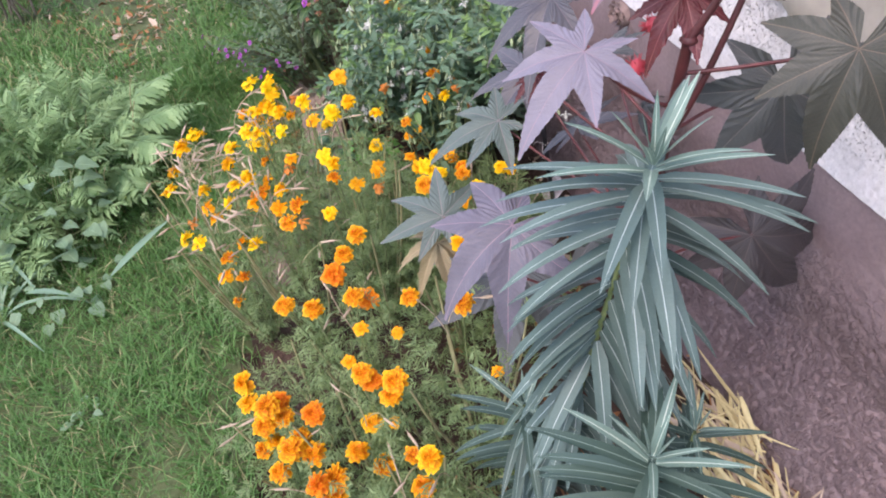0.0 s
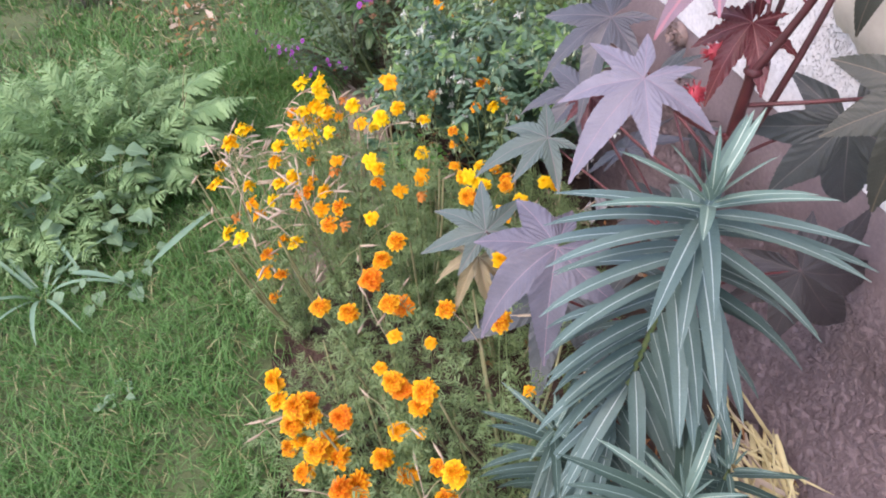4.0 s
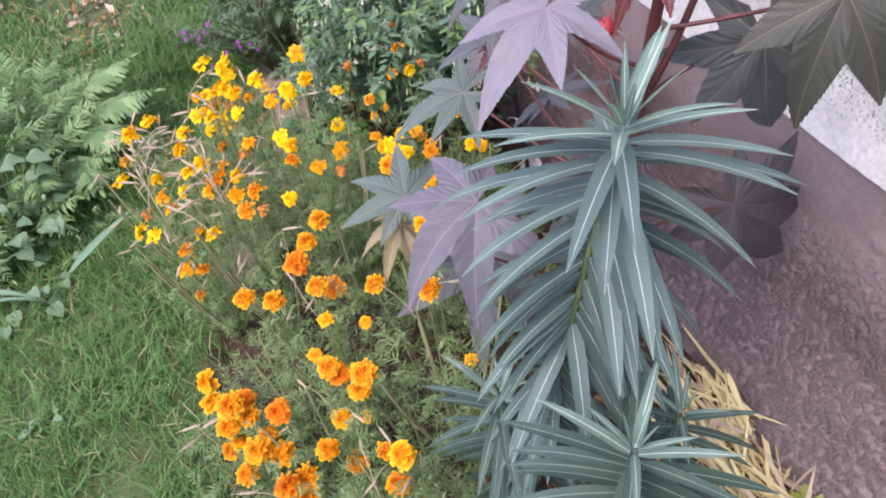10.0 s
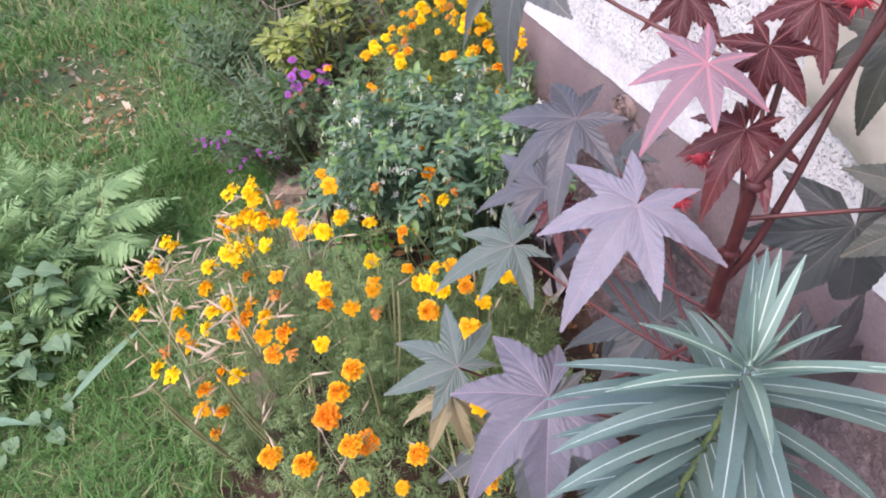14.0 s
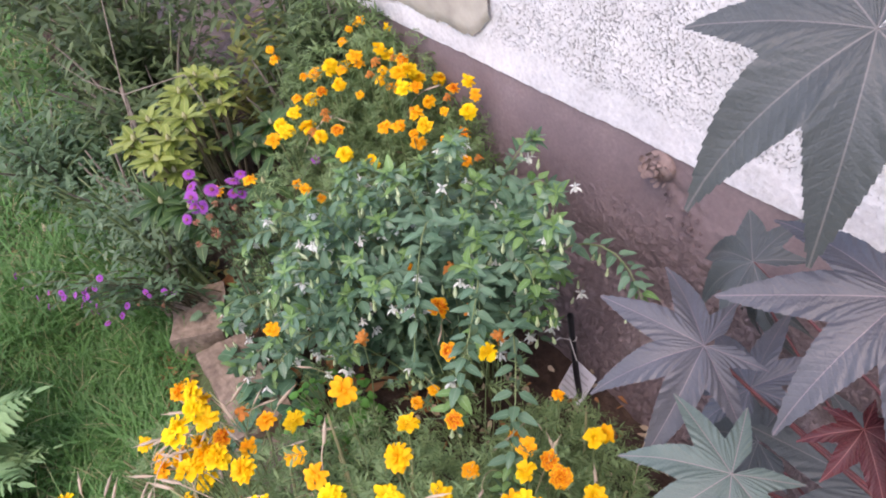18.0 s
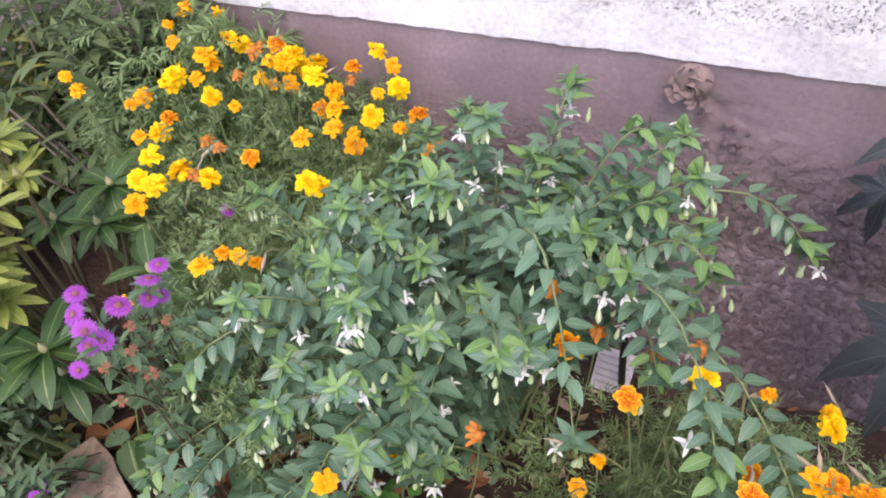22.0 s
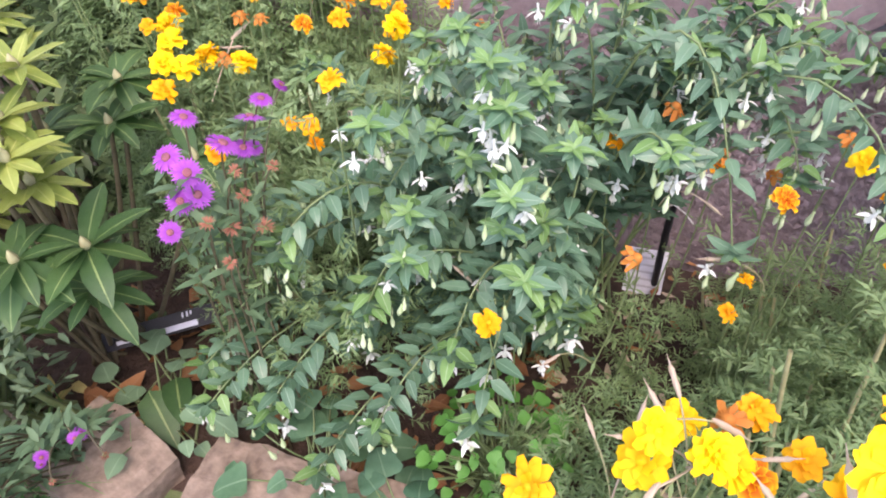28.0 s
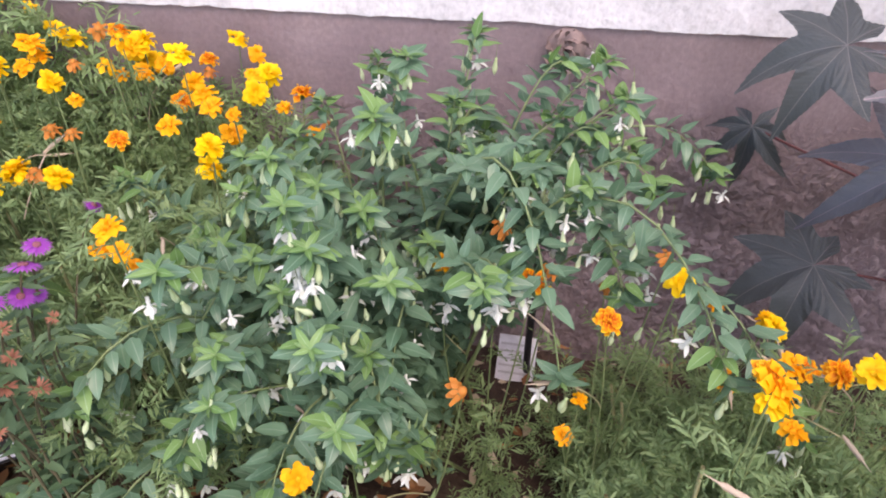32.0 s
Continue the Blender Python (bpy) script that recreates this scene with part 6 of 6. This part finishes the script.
marigold((0.16, -0.83), [("y", 0.182, -0.835, 0.422), ("y", 0.181, -0.733, 0.308), ("y", 0.134, -0.830, 0.399), ("y", 0.164, -0.885, 0.358), ("y", 0.166, -0.877, 0.293), ("y", 0.127, -0.859, 0.320), ("y", 0.137, -0.831, 0.436), ("y", 0.169, -0.842, 0.437), ("o", 0.064, -0.847, 0.371), ("s", 0.110, -0.915, 0.317), ("o", 0.202, -0.828, 0.395), ("s", 0.214, -0.771, 0.388), ("o", 0.188, -0.795, 0.406)], 40, 26, 0.12, 11, "bushy marigold with ruffled yellow flowers and feathery leaves", face=LAWNWARD)
marigold((0.18, -0.44), [("o", 0.205, -0.462, 0.376), ("o", 0.171, -0.407, 0.404), ("s", 0.112, -0.452, 0.385), ("o", 0.229, -0.422, 0.362)], 12, 2, 0.11, 12, "marigold with open orange flowers and feathery leaves")
marigold((0.27, -0.87), [("y", 0.263, -0.846, 0.440), ("s", 0.238, -0.808, 0.393), ("y", 0.347, -0.893, 0.413), ("y", 0.309, -0.829, 0.454), ("y", 0.245, -0.881, 0.430), ("y", 0.236, -0.869, 0.494), ("y", 0.244, -0.856, 0.437), ("y", 0.207, -0.874, 0.344), ("o", 0.341, -0.887, 0.365), ("s", 0.205, -0.909, 0.409), ("y", 0.214, -0.909, 0.331), ("y", 0.361, -0.882, 0.451)], 40, 26, 0.13, 13, "bushy marigold with ruffled yellow flowers and feathery leaves", face=LAWNWARD)
marigold((0.30, -1.06), [("y", 0.363, -1.031, 0.468), ("y", 0.360, -1.090, 0.373), ("y", 0.271, -1.087, 0.356), ("y", 0.198, -1.015, 0.381)], 30, 26, 0.14, 14, "bushy marigold with ruffled yellow flowers and feathery leaves", face=LAWNWARD)
marigold((0.31, -0.49), [("y", 0.342, -0.478, 0.403), ("o", 0.335, -0.448, 0.411), ("o", 0.278, -0.502, 0.368), ("o", 0.290, -0.410, 0.332), ("s", 0.247, -0.557, 0.255), ("o", 0.413, -0.495, 0.287), ("s", 0.262, -0.531, 0.280)], 12, 2, 0.12, 15, "marigold with open orange flowers and feathery leaves", bloom=0.86)
marigold((0.36, -0.75), [("o", 0.340, -0.689, 0.512), ("y", 0.355, -0.835, 0.437), ("y", 0.377, -0.638, 0.432), ("o", 0.302, -0.768, 0.403), ("o", 0.410, -0.832, 0.403), ("o", 0.377, -0.767, 0.455)], 80, 2, 0.15, 16, "marigold with open orange flowers and feathery leaves", bloom=0.86)
marigold((0.46, -0.40), [("y", 0.488, -0.410, 0.284), ("s", 0.415, -0.412, 0.315), ("y", 0.489, -0.388, 0.273)], 45, 2, 0.10, 17, "bushy marigold with ruffled yellow flowers and feathery leaves", bloom=0.86)
marigold((0.47, -1.01), [("o", 0.546, -0.995, 0.254), ("o", 0.506, -1.012, 0.278), ("y", 0.478, -0.948, 0.429), ("y", 0.465, -0.946, 0.471), ("y", 0.494, -1.054, 0.329), ("y", 0.456, -0.975, 0.376), ("y", 0.450, -1.084, 0.314), ("y", 0.385, -0.937, 0.451), ("y", 0.390, -1.022, 0.374), ("o", 0.502, -1.036, 0.147), ("o", 0.515, -0.974, 0.316), ("o", 0.513, -1.033, 0.240), ("o", 0.448, -1.018, 0.372), ("o", 0.460, -1.010, 0.350), ("o", 0.441, -1.064, 0.343)], 40, 26, 0.11, 18, "marigold with open orange flowers and feathery leaves", face=LAWNWARD)
marigold((0.50, -0.55), [("o", 0.460, -0.514, 0.339), ("o", 0.484, -0.496, 0.316), ("y", 0.501, -0.554, 0.381), ("y", 0.558, -0.487, 0.315), ("s", 0.435, -0.593, 0.341), ("y", 0.565, -0.562, 0.382), ("y", 0.533, -0.585, 0.385), ("d", 0.513, -0.504, 0.322), ("o", 0.396, -0.581, 0.402), ("y", 0.523, -0.593, 0.380), ("y", 0.543, -0.574, 0.376)], 80, 4, 0.12, 19, "bushy marigold with ruffled yellow flowers and feathery leaves", bloom=0.86)
marigold((0.53, -0.89), [("o", 0.592, -0.847, 0.389), ("y", 0.530, -0.866, 0.427), ("o", 0.528, -0.840, 0.472), ("o", 0.539, -0.881, 0.392), ("y", 0.548, -0.945, 0.332), ("o", 0.526, -0.922, 0.410), ("y", 0.496, -0.918, 0.450), ("o", 0.478, -0.886, 0.418), ("y", 0.446, -0.894, 0.514), ("o", 0.508, -0.897, 0.419), ("o", 0.574, -0.871, 0.382), ("o", 0.557, -0.844, 0.402), ("o", 0.507, -0.917, 0.420)], 40, 26, 0.11, 20, "marigold with open orange flowers and feathery leaves", face=LAWNWARD)
marigold((0.53, -0.73), [("y", 0.466, -0.696, 0.532), ("y", 0.616, -0.791, 0.408), ("o", 0.595, -0.694, 0.421), ("y", 0.572, -0.759, 0.483), ("y", 0.552, -0.769, 0.488), ("y", 0.521, -0.733, 0.556), ("o", 0.508, -0.676, 0.382), ("y", 0.476, -0.664, 0.424), ("y", 0.479, -0.777, 0.566), ("o", 0.583, -0.764, 0.460), ("o", 0.566, -0.726, 0.416), ("y", 0.491, -0.728, 0.527), ("o", 0.487, -0.672, 0.378)], 80, 2, 0.12, 21, "bushy marigold with ruffled yellow flowers and feathery leaves", bloom=0.86)
marigold((0.67, -0.59), [("o", 0.691, -0.561, 0.415), ("d", 0.645, -0.612, 0.432)], 45, 4, 0.09, 22, "marigold with double orange flowers and feathery leaves")
marigold((0.76, -0.81), [("d", 0.673, -0.758, 0.394), ("d", 0.685, -0.791, 0.366), ("d", 0.780, -0.797, 0.354), ("d", 0.708, -0.818, 0.346), ("d", 0.753, -0.771, 0.306), ("s", 0.849, -0.800, 0.348), ("s", 0.853, -0.743, 0.311), ("d", 0.795, -0.866, 0.372), ("d", 0.739, -0.916, 0.342)], 80, 4, 0.13, 23, "marigold with double orange flowers and feathery leaves")
marigold((0.86, -1.00), [("d", 0.861, -0.995, 0.243), ("d", 0.833, -0.976, 0.206), ("d", 0.817, -1.031, 0.210), ("d", 0.869, -0.975, 0.208), ("d", 0.741, -1.045, 0.168), ("d", 0.868, -1.012, 0.200), ("d", 0.922, -0.977, 0.187), ("d", 0.871, -1.006, 0.147), ("d", 0.853, -1.040, 0.103), ("d", 0.888, -0.964, 0.153), ("d", 0.938, -1.008, 0.154)], 80, 4, 0.12, 24, "marigold with double orange flowers and feathery leaves")
marigold((0.96, -0.86), [("d", 0.944, -0.774, 0.310), ("d", 0.954, -0.787, 0.290), ("d", 0.921, -0.807, 0.299), ("d", 0.918, -0.821, 0.323), ("s", 0.870, -0.835, 0.300), ("d", 0.925, -0.916, 0.269), ("s", 0.957, -0.794, 0.211), ("d", 0.934, -0.830, 0.199), ("d", 0.931, -0.944, 0.161), ("d", 0.970, -0.867, 0.188), ("d", 0.977, -0.835, 0.123), ("d", 0.989, -0.918, 0.158), ("d", 1.006, -0.944, 0.190), ("d", 1.015, -0.922, 0.147), ("d", 1.023, -0.947, 0.137)], 80, 4, 0.13, 25, "marigold with double orange flowers and feathery leaves")
marigold((0.96, -0.65), [("y", 0.936, -0.631, 0.563), ("d", 0.878, -0.712, 0.421), ("d", 1.000, -0.656, 0.514), ("s", 1.016, -0.620, 0.349)], 45, 4, 0.13, 26, "marigold with double orange flowers and feathery leaves", bloom=0.86)
marigold((1.08, -0.79), [("d", 1.081, -0.759, 0.286), ("d", 1.067, -0.780, 0.181), ("d", 1.114, -0.751, 0.144), ("d", 1.060, -0.854, 0.116), ("d", 1.119, -0.803, 0.156), ("o", 1.034, -0.780, 0.227)], 80, 4, 0.10, 27, "marigold with double orange flowers and feathery leaves")
marigold((0.5, -0.46), [], 220, 0, 0.14, 45, "low leafy marigold beside the fuchsia", 0.27)
marigold((0.66, -0.42), [], 110, 0, 0.12, 46, "low leafy marigold under the castor leaves", 0.25)
marigold((0.38, -0.66), [], 300, 0, 0.13, 41, "leafy marigold without flowers beside the label", 0.38)
marigold((0.6, -0.55), [], 210, 0, 0.15, 42, "leafy marigold without open flowers", 0.38)
marigold((0.14, -0.64), [], 60, 0, 0.08, 43, "small leafy marigold at the foot of the fuchsia")
marigold((0.41, -0.5), [], 150, 0, 0.1, 49, "leafy young marigold beside the plant label", 0.22)
marigold((0.09, -0.78), [], 110, 0, 0.09, 51, "leafy marigold leaning over the edging stones", 0.2)
marigold((0.2, -0.62), [], 110, 0, 0.09, 52, "feathery leafy marigold before the fuchsia", 0.22)
marigold((0.18, -0.9), [], 90, 0, 0.1, 53, "leafy marigold hiding the low edging stone", 0.18)
marigold((0.42, -0.4), [], 200, 0, 0.12, 55, "spreading leafy marigold between fuchsia and castor plant", 0.31)
marigold((0.33, -0.36), [], 120, 0, 0.08, 56, "small leafy marigold behind the plant label", 0.18)
marigold((0.47, -0.53), [], 260, 0, 0.13, 57, "spreading leafy marigold without open flowers", 0.36)
marigold((-0.46, -0.09), [], 600, 0, 0.14, 58, "tall leafy marigold against the plinth", 0.68, leaf=1.7)
marigold((-0.63, -0.12), [], 600, 0, 0.14, 59, "tall leafy marigold against the plinth", 0.76, leaf=1.7)
marigold((-0.3, -0.09), [], 600, 0, 0.12, 60, "tall leafy marigold against the plinth", 0.52, leaf=1.7)
marigold((0.7, -0.95), [], 110, 0, 0.12, 48, "low leafy marigold among double orange flowers")
marigold((0.95, -0.72), [], 120, 0, 0.14, 44, "leafy marigold under the caper spurge")


# ---- litter, labels, straw ----
def litter(n, x0, x1, y0, y1, seed, mat, size, name, label):
    r = np.random.default_rng(seed)
    g = Geo()
    for k in range(n):
        x, y = r.uniform(x0, x1), r.uniform(y0, y1)
        if y < edge_y(x) + 0.03:
            continue
        a = r.uniform(0, 2 * math.pi)
        g.add(strip(1, r.uniform(0.3, 0.5), ovate, 4, r.uniform(-0.9, 0.9), 0.4, 0.3), frame_at((x, y, float(ground_z(x, y)) + 0.012), (math.cos(a), math.sin(a), r.normal(0, 0.25)), (r.normal(0, 0.3), r.normal(0, 0.3), 1), size * r.uniform(0.5, 1.2)))
    put(name, g.mesh(name, mat), label=label, kind="stuff")


litter(150, -0.65, 0.1, -0.75, -0.4, 101, DEAD_LEAF, 0.05, "leaf_litter", "reddish brown dead leaves on the soil")
litter(130, 0.05, 1.4, -0.6, -0.03, 102, DEAD_LEAF, 0.03, "leaf_litter", "scattered brown dead leaves")
def path_litter():
    """Dry leaves and stalks on the trodden earth beyond the lawn and outside the edging."""
    r = np.random.default_rng(105)
    g = Geo()
    for k in range(340):
        x, y = (r.normal(-1.3, 0.25), r.normal(-1.27, 0.13)) if k % 2 else (r.normal(-1.8, 0.22), r.normal(-1.5, 0.22))
        a = r.uniform(0, 2 * math.pi)
        g.add(strip(1, r.uniform(0.1, 0.5), ovate, 4, r.uniform(-0.9, 0.9), 0.4, 0.3), frame_at((x, y, float(ground_z(x, y)) + 0.01), (math.cos(a), math.sin(a), r.normal(0, 0.2)), (r.normal(0, 0.3), r.normal(0, 0.3), 1), r.uniform(0.02, 0.06)), int(r.integers(2)))
    for k in range(36):
        x, y, a = r.normal(-0.33, 0.11), r.normal(-0.86, 0.025), r.uniform(0, 2 * math.pi)
        g.add(strip(1, r.uniform(0.15, 0.5), ovate, 4, r.uniform(-0.9, 0.9), 0.4, 0.3), frame_at((x, y, float(ground_z(x, y)) + 0.014), (math.cos(a), math.sin(a), r.normal(0, 0.25)), (r.normal(0, 0.3), r.normal(0, 0.3), 1), r.uniform(0.02, 0.045)), 0)
    put("leaf_litter", g.mesh("leaf_litter", [DEAD_LEAF, PALE_DRY]), label="dry leaves and stalks on the bare trodden earth", kind="stuff")


path_litter()
litter(60, 0.05, 0.5, -0.5, -0.1, 103, PALE_DRY, 0.03, "leaf_litter", "pale dry petals and stalks on the soil")
litter(50, -0.75, -0.4, -0.8, -0.6, 104, leaf_material("yellow_dry_leaf", (0.35, 0.26, 0.06), (0.6, 0.5, 0.2)), 0.045, "leaf_litter", "yellowed leaves under the rhododendron")


def straw_bundle():
    r = np.random.default_rng(111)
    o = np.array((1.1, -0.14, -0.12))
    heap = thing("straw_heap", "dry yellow leaf straw lying at the foot of the wall", "straw", o)
    for k in range(150):
        t = r.uniform(-0.5, 0.6)
        p = np.array((t * 0.36 + 0.03, -0.05 - t * 0.05 + r.normal(0, 0.04), 0.025 + abs(r.normal(0, 0.022))))
        d = (r.choice((-1, 1)) * 1.0, r.normal(0.0, 0.42), r.normal(0.08, 0.2))
        put("straw", Geo().add(strip(r.uniform(0.1, 0.25), r.uniform(0.003, 0.013), linear, 6, r.normal(0.1, 0.4), 0.3, 0.05), frame_at(p - np.array(d) * 0.08, d, (r.normal(0, 0.4), r.normal(0, 0.4), 1))).mesh("straw", STRAW if k % 3 else PALE_DRY), heap)
    stub = thing("cut_stub", "cut pale green stem stub sprouting beside the straw", "plant stub", (1.275, -0.125, -0.11))
    put("root", Geo().add(lathe([(0.004, -0.01), (0.017, 0.0), (0.016, 0.014), (0.009, 0.02), (0.002, 0.021)], 9)).mesh("root", LABEL_WHITE), stub, label="pale whitish stump")
    for a, ln in ((0.4, 0.05), (1.4, 0.045), (2.6, 0.04), (-0.3, 0.055), (3.6, 0.035)):
        put("sprout", Geo().add(strip(ln, 0.022, fan, 4, 0.3, 0.3), frame_at((0, 0, 0.015), (math.cos(a), math.sin(a), 0.7), (0, 0, 1))).mesh("sprout", RHODO_TOP if a > 1 else PARSLEY), stub, label="fresh green sprout")


straw_bundle()


def straw_litter():
    """Broken straw and dry leaves strewn under the spurge."""
    r = np.random.default_rng(112)
    g = Geo()
    for k in range(560):
        x, y = r.uniform(1.0, 1.55), -0.1 - 0.64 * r.uniform(0, 1) ** 1.2
        a = r.uniform(0, 2 * math.pi)
        m = frame_at((x, y, float(ground_z(x, y)) + 0.012 + abs(r.normal(0, 0.012))), (math.cos(a), 0.6 * math.sin(a), r.normal(0.05, 0.2)), (r.normal(0, 0.3), r.normal(0, 0.3), 1))
        g.add(strip(r.uniform(0.03, 0.14), r.uniform(0.002, 0.006), linear, 5, r.normal(0.1, 0.5), 0.3, 0.05), m, int(r.integers(3)))
    put("straw_litter", g.mesh("straw_litter", [STRAW, PALE_DRY, DEAD_LEAF]), label="pale broken straw strewn under the spurge", kind="stuff")


straw_litter()


def plant_label():
    """White plant label beside a black stake tied with twine."""
    st = thing("plant_stake", "black plastic plant stake tied with white twine", "stake", (0.247, -0.165, -0.155))
    put("shaft", Geo().add(tube([(0, 0, -0.03), (-0.008, -0.018, 0.14), (-0.012, -0.035, 0.33)], [0.0065, 0.0065], 8)).mesh("shaft", PLASTIC_BLACK), st)
    tie = Geo().add(tube([(0.007 * math.cos(a) - 0.011, 0.007 * math.sin(a) - 0.027, 0.257 + 0.003 * math.sin(3 * a)) for a in np.linspace(0, 12.6, 26)], 0.0013, 4))
    tie.add(tube([(-0.011, -0.035, 0.258), (0.008, -0.045, 0.25), (0.022, -0.05, 0.235)], 0.0012, 4))
    tie.add(tube([(-0.011, -0.035, 0.258), (-0.03, -0.045, 0.255), (-0.038, -0.05, 0.242)], 0.0012, 4))
    put("twine", tie.mesh("twine", TWINE), st, label="knotted white twine")
    tag = thing("plant_label", "faded white paper plant label leaning on the soil", "label", (0.222, -0.19, -0.125))
    m = frame_at((0, 0, 0), (0.05, 0.55, 0.8), (-0.05, -0.8, 0.5))
    put("card", Geo().add(box(-0.034, 0.0, -0.001, 0.034, 0.088, 0.001), m).mesh("card", LABEL_WHITE, False), tag)
    for k in range(5):
        q = m @ shift((0, 0.02 + 0.013 * k, 0.0015))
        put("text_line", Geo().add(box(-0.03, -0.002, 0, 0.026 - 0.006 * (k % 3), 0.002, 0.0006), q).mesh("text_line", LABEL_INK, False), tag)
    old = thing("plant_label", "black plastic label with unreadable white writing lying on dead leaves", "label", (-0.52, -0.5, 0.0))
    q = frame_at((0, 0, 0), (0.88, 0.44, 0.1), (0.0, -0.5, 0.85))
    put("card", Geo().add(box(-0.016, -0.09, -0.001, 0.016, 0.09, 0.001), q).mesh("card", PLASTIC_BLACK, False), old)
    for k, (x, y, a, b) in enumerate(((0.008, 0.02, 0.0045, 0.036), (0.007, -0.055, 0.003, 0.014), (-0.009, 0.035, 0.004, 0.0014), (-0.009, 0.042, 0.004, 0.0014), (-0.01, 0.048, 0.003, 0.0014))):
        put("writing", Geo().add(box(x - a, y - b, 0.0015, x + a, y + b, 0.0022), q).mesh("writing", LABEL_WHITE, False), old)


plant_label()
